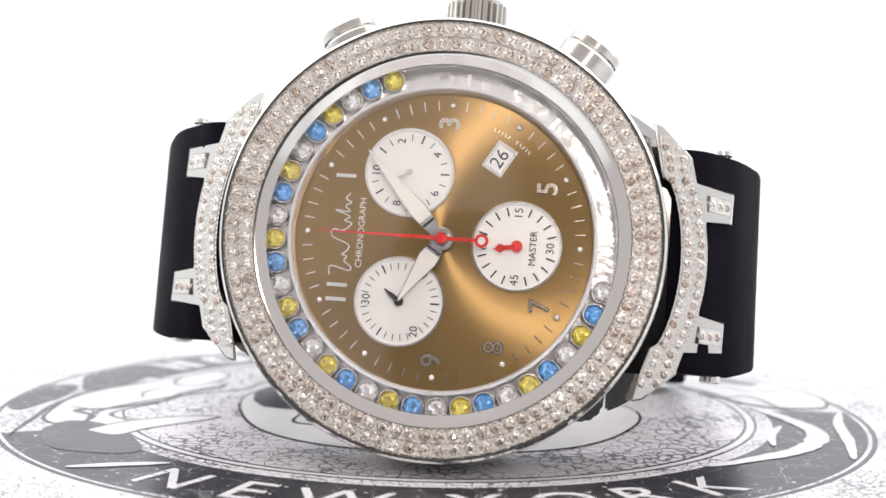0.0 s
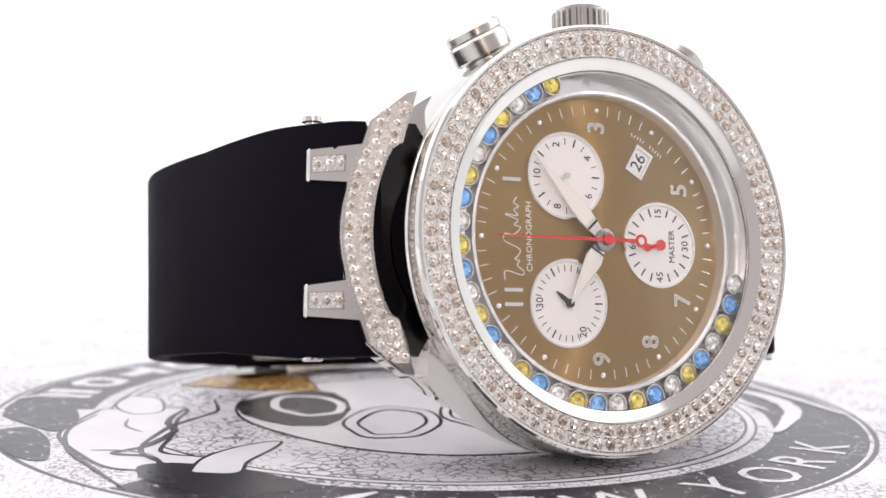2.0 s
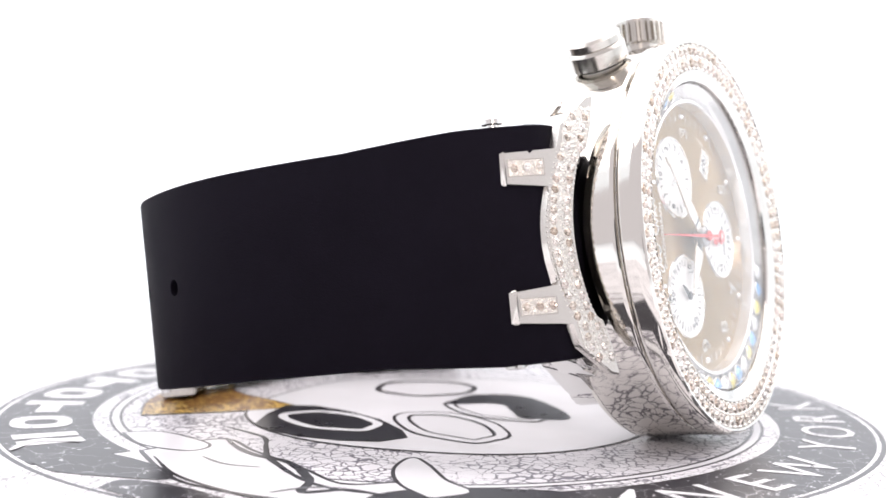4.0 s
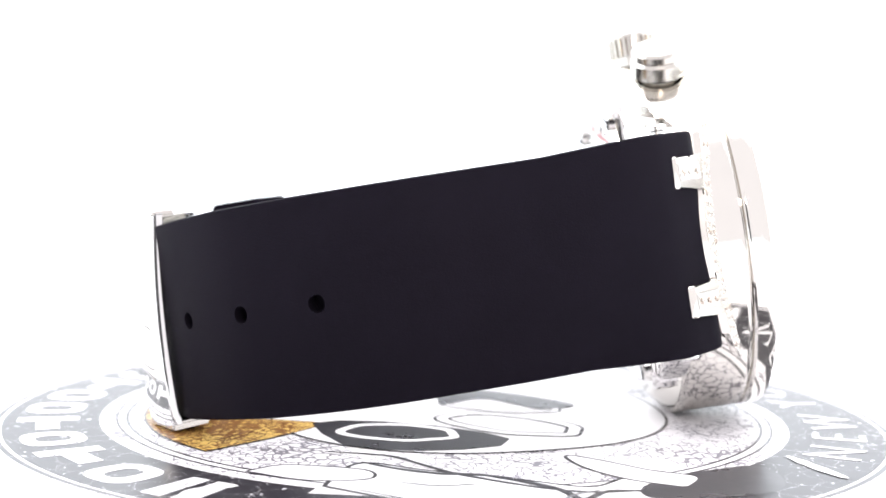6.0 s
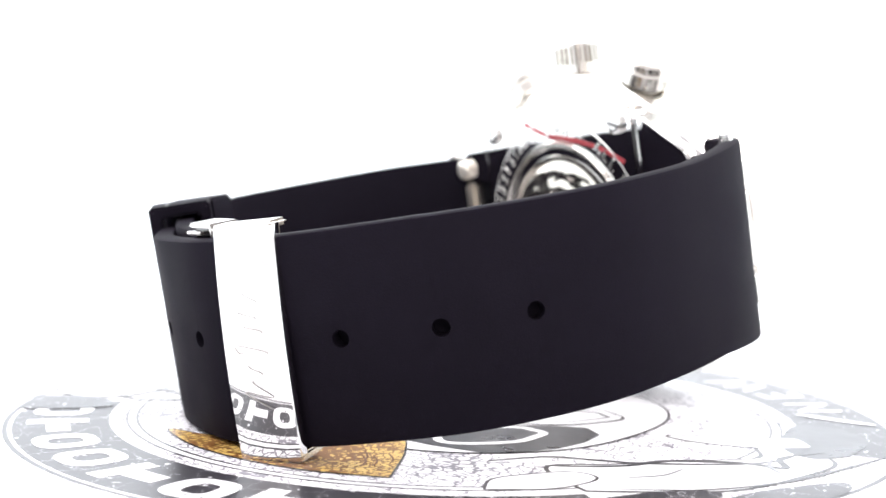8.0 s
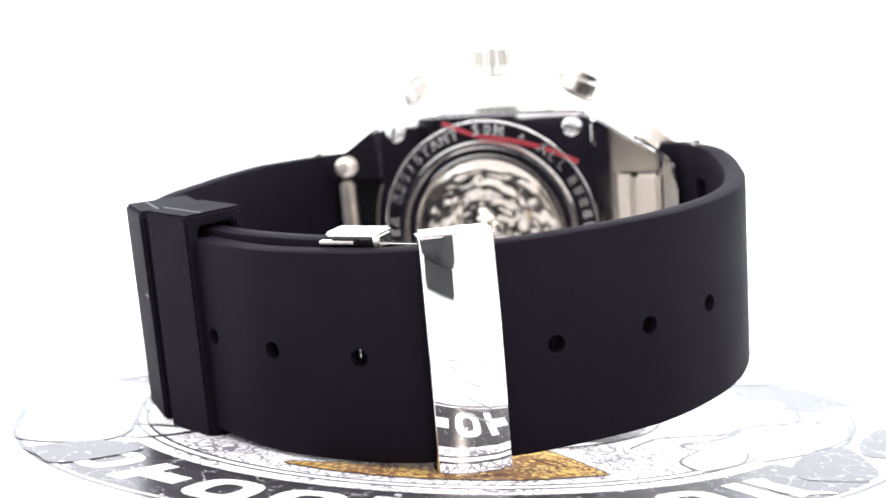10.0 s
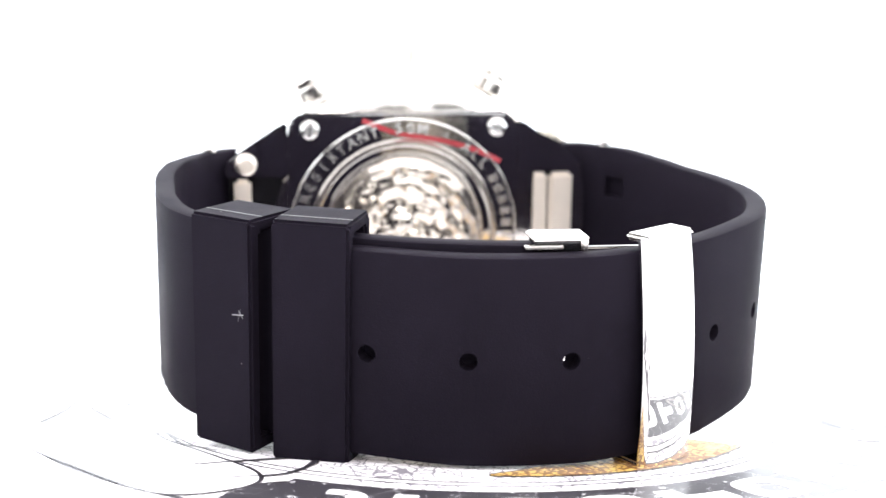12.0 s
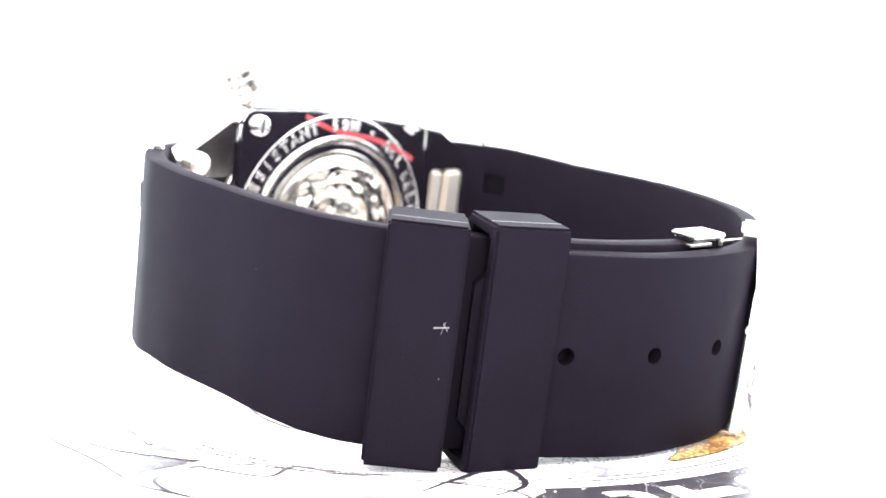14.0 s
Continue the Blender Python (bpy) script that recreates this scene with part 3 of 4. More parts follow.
# bezel and its stones
bezel = part("bezel", lathe([(19.4, 0.4), (19.4, 2.3), (18.6, 2.38), (18.6, 2.6), (18.7, 2.85), (18.9, 2.95), (19.6, 3.3), (19.8, 3.38), (19.95, 3.42), (20.02, 3.2), (23.02, 3.42), (23.1, 3.66), (23.35, 3.7),
                             (23.6, 3.5), (23.72, 3.1), (23.75, 2.6), (23.75, 1.25), (23.6, 0.95), (23.2, 0.8), (23.2, 0.72), (20.5, 0.4)], 192), POLISHED, watch, "polished steel bezel ring set with stones")
part("pave_track", lathe([(20.03, 3.21), (20.08, 3.32), (22.96, 3.53), (23.01, 3.43)], 192), SEAT, bezel, "bead-set steel track")
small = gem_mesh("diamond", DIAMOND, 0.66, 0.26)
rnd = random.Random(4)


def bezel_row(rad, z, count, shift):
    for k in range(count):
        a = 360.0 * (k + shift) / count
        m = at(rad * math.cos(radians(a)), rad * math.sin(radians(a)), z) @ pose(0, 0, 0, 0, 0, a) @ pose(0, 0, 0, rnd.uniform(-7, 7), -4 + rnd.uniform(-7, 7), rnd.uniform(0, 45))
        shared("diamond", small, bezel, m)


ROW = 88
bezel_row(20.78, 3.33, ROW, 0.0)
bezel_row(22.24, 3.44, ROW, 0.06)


def track_height(rad):
    return 3.32 + 0.073 * (rad - 20.08)


def bead_run(places, rad):
    """Small round beads of metal between the stones, joined."""
    bm = bmesh.new()
    for x, y, z, nx, ny, nz in places:
        n = Vector((nx, ny, nz)).normalized()
        side = n.orthogonal().normalized()
        other = n.cross(side)
        c = Vector((x, y, z))
        top = bm.verts.new(c + n * rad)
        ring = [bm.verts.new(c + (side * math.cos(math.tau * k / 6) + other * math.sin(math.tau * k / 6)) * rad) for k in range(6)]
        for k in range(6):
            bm.faces.new((top, ring[k], ring[(k + 1) % 6]))
    return bm


beads = []
for rad in (20.12, 21.51, 22.92):
    for k in range(ROW * 2):
        if k % 2 == 0 or rad == 21.51:
            a = math.tau * (k / 2 + 0.5) / ROW
            beads.append((rad * math.cos(a), rad * math.sin(a), track_height(rad) - 0.02, -0.07 * math.cos(a), -0.07 * math.sin(a), 1))
tagged(part("bead", bead_run(beads, 0.2), STEEL, bezel, "tiny steel setting beads"), kind="stuff")
part("rib", lathe([(21.4, track_height(21.4) - 0.02), (21.51, track_height(21.51) + 0.09), (21.62, track_height(21.62) - 0.02)], 192), STEEL, bezel, "thin steel rib between the stone rows")

# channel, its loose stones and the crystal
channel = part("channel", lathe([(16.05, -0.3), (16.15, 1.45), (16.3, 1.62), (16.6, 1.55), (16.7, 0.15), (19.1, 0.15), (19.36, 0.45), (19.36, 2.2), (19.45, 2.2), (19.45, -0.3)], 160), CHANNEL, watch, "bright rippled steel channel round the dial")
crystal = part("crystal", lathe([(0, 2.36), (18.45, 2.36), (18.56, 2.4), (18.45, 2.46), (14, 2.56), (7, 2.62), (0, 2.64)], 128, closed=False), GLASS, watch, "clear slightly domed crystal")
crystal.visible_shadow = False
collet = lathe([(1.0, -0.75), (1.2, -0.75), (1.22, 0.55), (1.13, 0.68), (1.01, 0.55)], 24)
bmesh.ops.scale(collet, vec=(MM, MM, MM), verts=collet.verts)
bmesh.ops.recalc_face_normals(collet, faces=collet.faces)
collet_me = bpy.data.meshes.new("floating_stone")
for f in collet.faces:
    f.smooth = True
collet.to_mesh(collet_me)
collet.free()
collet_me.materials.append(STEEL)
FLOAT = [gem_mesh("gem", GEM_YELLOW, 1.05, 0.58), gem_mesh("gem", GEM_BLUE, 1.05, 0.58), gem_mesh("gem", GEM_WHITE, 1.05, 0.58)]
TONES = ("yellow", "blue", "clear")
for k in range(30):
    a = 111.2 + 8.08 * k
    m = at(18.0 * math.cos(radians(a)), 18.0 * math.sin(radians(a)), 1.0) @ pose(0, 0, 0, rnd.uniform(-5, 5), rnd.uniform(-5, 5), rnd.uniform(0, 90))
    st = shared("floating_stone", collet_me, watch, m, TONES[k % 3] + " stone in a round steel collet")
    shared("gem", FLOAT[k % 3], st, at(0, 0, 0.28), TONES[k % 3] + " cut stone")

# dial
dial = part("dial", lathe([(0, 0.0), (16.05, 0.0), (16.05, -0.35), (0, -0.35)], 128, closed=False), DIAL, watch, "brown sunray-brushed dial plate")
tick = box(-0.55, 0.55, -0.06, 0.06, 0.0, 0.05)
bmesh.ops.scale(tick, vec=(MM, MM, MM), verts=tick.verts)
tick_me = bpy.data.meshes.new("minute_mark")
tick.to_mesh(tick_me)
tick.free()
tick_me.materials.append(SILVER_INK)
dot = lathe([(0, 0.42), (0.22, 0.36), (0.36, 0.18), (0.38, 0.0)], 14, closed=False)
bmesh.ops.scale(dot, vec=(MM, MM, MM), verts=dot.verts)
dot_me = bpy.data.meshes.new("hour_dot")
for f in dot.faces:
    f.smooth = True
dot.to_mesh(dot_me)
dot.free()
dot_me.materials.append(SILVER_INK)
for k in range(60):
    a = 6.0 * k
    if k % 5:
        shared("minute_mark", tick_me, dial, at(14.75 * math.cos(radians(a)), 14.75 * math.sin(radians(a)), 0.01, 0, 0, a))
    else:
        shared("hour_dot", dot_me, dial, at(14.75 * math.cos(radians(a)), 14.75 * math.sin(radians(a)), 0.0))
for n, x, y in ((1, -10.9, 6.3), (3, -0.1, 12.75), (5, 10.95, 6.3), (7, 10.95, -6.4), (8, 6.4, -11.1), (9, -0.1, -13.0), (11, -10.9, -6.4)):
    shared("numeral", text_mesh(str(n), 3.1, 0.12, SILVER_INK, 0.05), dial, at(x, y, 0.13, 0, 0, 90))
    if n not in (1, 11):
        shared("numeral_fill", text_mesh(str(n), 3.1, 0.03, BROWN_FILL, -0.085), dial, at(x, y, 0.26, 0, 0, 90))
shared("lettering", text_mesh("CHRONOGRAPH", 1.0, 0.03, LUME), dial, at(-8.9, 0.2, 0.04, 0, 0, 90))

# two tiny printed words beside the date, as plain bars
bar = box(-0.22, 0.22, -0.06, 0.06, 0.0, 0.02)
bmesh.ops.scale(bar, vec=(MM, MM, MM), verts=bar.verts)
bar_me = bpy.data.meshes.new("letter_bar")
bar.to_mesh(bar_me)
bar.free()
bar_me.materials.append(LUME)
for k, ang in enumerate((69, 67, 65.2, 63.4, 61.6, 57, 55, 53.2, 51.4, 49.6)):
    shared("letter_bar", bar_me, dial, at(13.25 * math.cos(radians(ang)), 13.25 * math.sin(radians(ang)), 0.01, 0, 0, ang + (25, -20, 8)[k % 3]))

# the maker's signature as a plain silver flourish
sig, s01 = spline([(-12.0, -4.6), (-11.9, -3.6), (-10.0, -4.0), (-9.7, -3.6), (-10.5, -3.0), (-10.2, -2.5), (-10.8, -2.3), (-10.3, -1.9), (-10.2, -1.2), (-12.0, -0.4), (-11.9, 0.4),
                    (-10.9, 0.3), (-10.0, 1.1), (-10.8, 1.4), (-10.3, 1.9), (-11.9, 2.5), (-10.3, 2.4), (-10.8, 3.0), (-10.2, 3.4), (-10.8, 3.8), (-10.4, 4.4)], 0.1)
nrm = side_of(sig)
bm = bmesh.new()
rows = [[bm.verts.new((*(p + q * w), z)) for w, z in ((-0.10, 0.0), (-0.07, 0.12), (0.07, 0.12), (0.10, 0.0))] for p, q in zip(sig, nrm)]
for a, b in zip(rows, rows[1:]):
    for i in range(3):
        bm.faces.new((a[i], a[i + 1], b[i + 1], b[i]))
part("flourish", bm, SILVER_INK, dial, "silver flourish line")

# three counters
def counter(x, y, count, long_every, numbers):
    plate = part("counter", turned(lathe([(0, 0.03), (4.45, 0.03), (4.6, 0.16), (4.85, 0.16), (4.95, 0.0)], 72, closed=False), Matrix.Translation((x, y, 0))), PEARL, dial, "white round counter with black scale")
    part("rim", turned(lathe([(4.62, 0.1), (4.68, 0.24), (4.88, 0.24), (4.98, 0.02)], 72), Matrix.Translation((x, y, 0))), SILVER_INK, plate)
    for k in range(count):
        a = 180 - 360.0 * k / count
        long = k % long_every == 0
        if any(abs((a - b + 180) % 360 - 180) < 360.0 / count * 0.6 for b, _ in numbers):
            continue
        h, w = (0.48, 0.085) if long else (0.36, 0.045)
        rad = 3.85
        part("scale_mark", turned(box(-h, h, -w, w, 0, 0.03), Matrix.Translation((x + rad * math.cos(radians(a)), y + rad * math.sin(radians(a)), 0.04)) @ Matrix.Rotation(radians(a), 4, "Z")), INK, plate, smooth=0)
    for a, body in numbers:
        shared("numeral", text_mesh(body, 1.25, 0.02, INK), plate, at(x + 3.6 * math.cos(radians(a)), y + 3.6 * math.sin(radians(a)), 0.065, 0, 0, 90))
    return plate


up_c = counter(-4.15, 7.1, 20, 2, [(180, "10"), (108, "2"), (36, "4"), (-36, "6"), (-108, "8")])
low_c = counter(-4.15, -6.95, 30, 5, [(180, "30"), (60, "10"), (-60, "20")])
six_c = counter(8.0, -0.15, 20, 1, [(180, "60"), (90, "15"), (0, "30"), (-90, "45")])
shared("lettering", text_mesh("MASTER", 1.05, 0.02, INK), six_c, at(9.75, -0.25, 0.065, 0, 0, 90))


def needle(name, x, y, z, length, wide, angle, mat, parent, tail=0.0, label=""):
    """A thin pointed pointer on its pivot."""
    bm = prism([(-tail, -wide * 0.6), (0, -wide), (length * 0.55, -wide * 0.9), (length, -0.05), (length, 0.05), (length * 0.55, wide * 0.9), (0, wide), (-tail, wide * 0.6)], 0, 0.14)
    disc(0, 0, wide * 1.9, 0, 0.22, 20, 0, bm)
    return part(name, turned(bm, Matrix.Translation((x, y, z)) @ Matrix.Rotation(radians(angle), 4, "Z")), mat, parent, label)


needle("pointer", -4.15, 7.1, 0.3, 2.0, 0.16, 212, SATIN, up_c, 0.4, "small steel pointer")
needle("pointer", -4.15, -6.95, 0.3, 2.1, 0.26, 143, INK, low_c, 0.5, "small black pointer")
bm = disc(8.0, -0.15, 0.62, 0.3, 0.48, 24)
disc(6.25, -0.48, 0.45, 0.3, 0.42, 20, 0, bm)
prism([(8.0, 0.1), (6.2, -0.25), (5.4, -0.62), (6.2, -0.75), (8.0, -0.4)], 0.3, 0.42, 0, bm)
part("pointer", bm, RED, six_c, "small red pointer")

# date window
ang = 59.0
dm = Matrix.Translation((5.5, 9.2, 0)) @ Matrix.Rotation(radians(ang), 4, "Z")
date = part("date_window", turned(box(-1.35, 1.35, -0.95, 0.95, 0.02, 0.06), dm), PEARL, dial, "white date disc in a steel frame")
bm = box(-1.7, 1.7, 0.95, 1.25, 0, 0.3, 0.05)
box(-1.7, 1.7, -1.25, -0.95, 0, 0.3, 0.05, bm)
box(-1.7, -1.35, -0.95, 0.95, 0, 0.3, 0.05, bm)
box(1.35, 1.7, -0.95, 0.95, 0, 0.3, 0.05, bm)
part("frame", turned(bm, dm), SILVER_INK, date)
shared("numeral", text_mesh("26", 2.1, 0.02, INK), date, at(5.5, 9.2, 0.085, 0, 0, ang))


# main pointers
def dauphine(name, length, wide, angle, z, label):
    t = Matrix.Rotation(radians(angle), 4, "Z")
    out = [(0.6, -wide * 0.55), (length * 0.30, -wide), (length, -0.10), (length, 0.10), (length * 0.30, wide), (0.6, wide * 0.55)]
    hand = part(name, turned(prism(out, z, z + 0.16, 0.04), t), SILVER_INK, watch, label)
    inn = [(length * 0.22, -wide * 0.80), (length * 0.33, -wide * 0.88), (length * 0.97, -0.08), (length * 0.97, 0.08), (length * 0.33, wide * 0.88), (length * 0.22, wide * 0.80)]
    part("lume", turned(prism(inn, z + 0.16, z + 0.22), t), LUME, hand, "ivory luminous fill")
    part("root_line", turned(box(length * 0.17, length * 0.19, -wide * 0.75, wide * 0.75, z + 0.16, z + 0.21), t), INK, hand)
    return hand


dauphine("hour_hand", 8.2, 1.15, 238.5, 0.75, "ivory-filled steel hour hand")
dauphine("minute_hand", 12.6, 1.0, 133.5, 1.05, "ivory-filled steel minute hand")
part("hub", lathe([(0, 1.75), (0.9, 1.7), (1.25, 1.5), (1.3, 0.4), (0, 0.4)], 40, closed=False), GREY_CAP, watch, "dark steel centre cap")
bm = prism([(-13.7, -0.04), (-1.2, -0.19), (3.6, -0.19), (3.6, 0.19), (-1.2, 0.19), (-13.7, 0.04)], 1.8, 1.95)
disc(0, 0, 0.62, 1.8, 2.1, 28, 0.05, bm)
second = part("second_hand", bm, RED, watch, "long red chronograph hand")
part("counterweight", turned(lathe([(0.42, 1.8), (0.42, 1.98), (0.74, 1.98), (0.74, 1.8)], 32), Matrix.Translation((4.3, 0, 0))), RED, second)
part("counterweight_fill", disc(4.3, 0, 0.42, 1.8, 1.93, 28), LUME, second, "ivory fill")

# crown and pushers
def gear(rad, teeth, depth):
    pts = []
    for k in range(teeth):
        for f, r in ((0.0, rad), (0.30, rad), (0.45, rad - depth), (0.85, rad - depth)):
            a = math.tau * (k + f) / teeth
            pts.append((r * math.cos(a), r * math.sin(a)))
    return pts


TO_UP = Matrix.Rotation(-math.pi / 2, 4, "X")
bm = prism(gear(3.35, 24, 0.45), 24.9, 27.4)
disc(0, 0, 2.9, 27.3, 27.8, 40, 0.3, bm)
disc(0, 0, 2.4, 22.0, 25.3, 32, 0, bm)
part("crown", turned(bm, Matrix.Translation((1.4, 0, -4.8)) @ TO_UP), CROWN_STEEL, watch, "fluted steel crown")
for angle, out in ((57.0, -1.0), (119.0, -1.6)):
    m = Matrix.Rotation(radians(angle - 90), 4, "Z") @ Matrix.Translation((0, out, -4.4)) @ TO_UP
    push = part("pusher", turned(lathe([(0, 25.4), (3.1, 25.4), (3.45, 25.7), (3.45, 27.4), (3.25, 27.7), (3.15, 27.8), (3.25, 27.95), (3.25, 28.7), (2.9, 29.05), (0, 29.15)], 48, closed=False), m), CROWN_STEEL, watch, "round polished steel pusher")
    part("stem", turned(lathe([(0, 21.5), (2.0, 21.5), (2.0, 24.4), (2.5, 24.6), (2.5, 25.4), (1.9, 25.6), (1.9, 26.1), (0, 26.1)], 36, closed=False), m), BRUSHED, push)

# lug covers, one on each side
lug_stone = gem_mesh("diamond", DIAMOND, 0.50, 0.15)


def cover_height(x):
    return float(np.interp(abs(x), (21.4, 25.3, 28.4, 31.6), (-1.3, -3.0, -4.5, -7.85)))


def cover_in(u):
    """Inner edge of the lug cover: bowed, with a step near both ends."""
    return 25.75 - 0.0215 * u * u if abs(u) < 9.05 else float(np.interp(abs(u), (9.05, 15.2), (23.0, 21.5)))


def cover_out(u):
    return 28.8 - 0.026 * u * u if abs(u) < 9 else float(np.interp(abs(u), (9, 11.8, 14.9), (26.7, 26.3, 22.7)))


def lug_cover(side):
    runs = [-15.2, -12, -9.2, -8.9] + list(np.linspace(-7.5, 7.5, 9)) + [8.9, 9.2, 12, 15.2]
    inner = [(cover_in(u), u) for u in runs]
    outer = [(cover_out(u), u) for u in (14.9, 11.8, 9.0)]
    outer += [(31.5, 9.0), (31.5, 5.4), (cover_out(5.5), 5.3)]
    for u in np.linspace(4.4, -4.4, 6):
        outer.append((cover_out(u), u))
    outer += [(cover_out(5.6), -5.4), (31.5, -5.5), (31.5, -9.1), (cover_out(9.0), -9.2)]
    outer += [(cover_out(u), u) for u in (-11.8, -14.9)]
    pts = [(side * x, y) for x, y in inner + outer]
    bm = prism(pts if side > 0 else pts[::-1], -0.9, 0.0, 0.18, segments=1)
    for v in bm.verts:
        v.co.z += cover_height(v.co.x)
    cover = part("lug_cover", bm, STEEL, watch, "polished steel lug cover set with small stones")
    tilt = math.degrees(math.atan(0.55)) * side

    def stone(x, u, size):
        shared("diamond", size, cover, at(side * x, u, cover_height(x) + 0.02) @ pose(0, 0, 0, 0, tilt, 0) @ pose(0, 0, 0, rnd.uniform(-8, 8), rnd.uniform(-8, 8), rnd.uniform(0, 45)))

    runs = [-13.8, -12, -9.3, -8.8] + list(np.linspace(-7.5, 7.5, 9)) + [8.8, 9.3, 12, 13.8]
    inlay_in = [(cover_in(u) + 0.28, u) for u in runs]
    inlay_out = [(cover_out(u) - 0.28, u) for u in runs[::-1]]
    pts = [(side * x, y) for x, y in inlay_in + inlay_out]
    bm = prism(pts if side > 0 else pts[::-1], -0.2, 0.05)
    for v in bm.verts:
        v.co.z += cover_height(v.co.x)
    part("pave_track", bm, SEAT, cover, "bead-set steel track")
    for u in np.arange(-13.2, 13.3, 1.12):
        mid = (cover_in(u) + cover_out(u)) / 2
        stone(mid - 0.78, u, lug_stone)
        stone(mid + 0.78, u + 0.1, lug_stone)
    studs = []
    for u in np.arange(-13.7, 13.4, 0.56):
        mid = (cover_in(u) + cover_out(u)) / 2
        for d in (-1.42, 0.0, 1.42):
            x = mid + d
            studs.append((side * x, u, cover_height(x) + 0.03, side * 0.45, 0, 1))
    tagged(part("bead", bead_run(studs, 0.10), STEEL, cover, "tiny steel setting beads"), kind="stuff")
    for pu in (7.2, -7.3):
        # The wider, darker plate puts the inlay's shaded rim into the colour.
        for name, grow, mat, lift in (("edge_shade", 0.10, LINE_AND_SHADE, 0.02), ("inlay", 0.0, SEAT, 0.06)):
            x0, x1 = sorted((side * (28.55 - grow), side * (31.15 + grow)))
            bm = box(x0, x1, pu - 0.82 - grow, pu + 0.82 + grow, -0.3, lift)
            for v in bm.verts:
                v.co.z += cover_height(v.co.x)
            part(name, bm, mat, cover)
        for x in (28.75, 29.7, 30.65):
            stone(x, pu, lug_stone)
    cover.rotation_euler = (0, 0, radians(-1.2))
    # black plate set under the gap between cover and case
    fill = [(side * (26.2 - 0.0215 * u * u), u) for u in np.linspace(-12.6, 12.6, 13)] + [(side * (22.0 - 0.03 * u * u), u) for u in np.linspace(12.6, -12.6, 13)]
    part("gap_plate", prism(fill if side > 0 else fill[::-1], -7.0, -4.75), GAP_BLACK, watch, "black plate in the gap beside the lug cover")
    flank = [(side * x, y) for x, y in ((16, -15.6), (22, -13.8), (26.5, -10.2), (27.2, -6), (27.2, 6), (26.5, 10.2), (22, 13.8), (16, 15.6))]
    lug = part("lug", prism(flank if side > 0 else flank[::-1], -9.4, -5.4, 0.5), MIRROR, watch, "polished steel lug block")
    for sy in (-1, 1):
        wing = [(side * x + BX, sy * y) for x, y in ((17.3, 17.0), (18.4, 16.6), (25.9, 11.7), (26.5, 10.6), (26.4, 8.9), (17.3, 8.9))]
        part("lug_wing", prism(wing if side * sy < 0 else wing[::-1], BZ + 0.45, -7.0, 0.32), MIRROR, lug, "polished sloping lug shoulder")
        part("lug_screw", turned(lathe([(0, 0.9), (1.0, 0.9), (1.5, 0.6), (1.6, -0.4)], 24, closed=False), Matrix.Translation((side * 23.4 + BX, sy * 10.9, BZ + 0.1)) @ Matrix.Rotation(math.pi, 4, "X")), BRACKET, lug) if side > 0 else None
    # Black box laid on the lug for the shade of the open recess.
    x0, x1 = sorted((side * 17.25 + BX, side * 26.0 + BX))
    part("recess_shade", box(x0, x1, -8.8, 8.8, -9.75, -9.2), GAP_BLACK, lug, "black box for the shaded recess beside the back plate")
    for r0, r1, zz in ((22.7, 25.2, 10.7),) if side > 0 else ((19.8, 22.5, 10.6), (22.7, 26.4, 10.9)):
        x0, x1 = sorted((side * r0 + BX, side * r1 + BX))
        part("end_link", box(x0, x1, -8.6, 8.6, -zz, -9.2, 0.5), BRACKET, lug, "brushed steel end link")
    # strap pin with capped ends
    pin = lathe([(0, -13.0), (0.9, -13.0), (1.15, -12.8), (1.15, -12.0), (0.7, -11.9), (0.7, 12.7), (1.15, 12.8), (1.15, 13.3), (0.9, 13.5), (0, 13.5)], 24, closed=False)
    part("strap_pin", turned(pin, Matrix.Translation((side * 30.3, 0, -9.2)) @ Matrix.Rotation(-math.pi / 2, 4, "X")), SATIN, watch, "steel strap pin with round heads")


lug_cover(-1)
lug_cover(1)


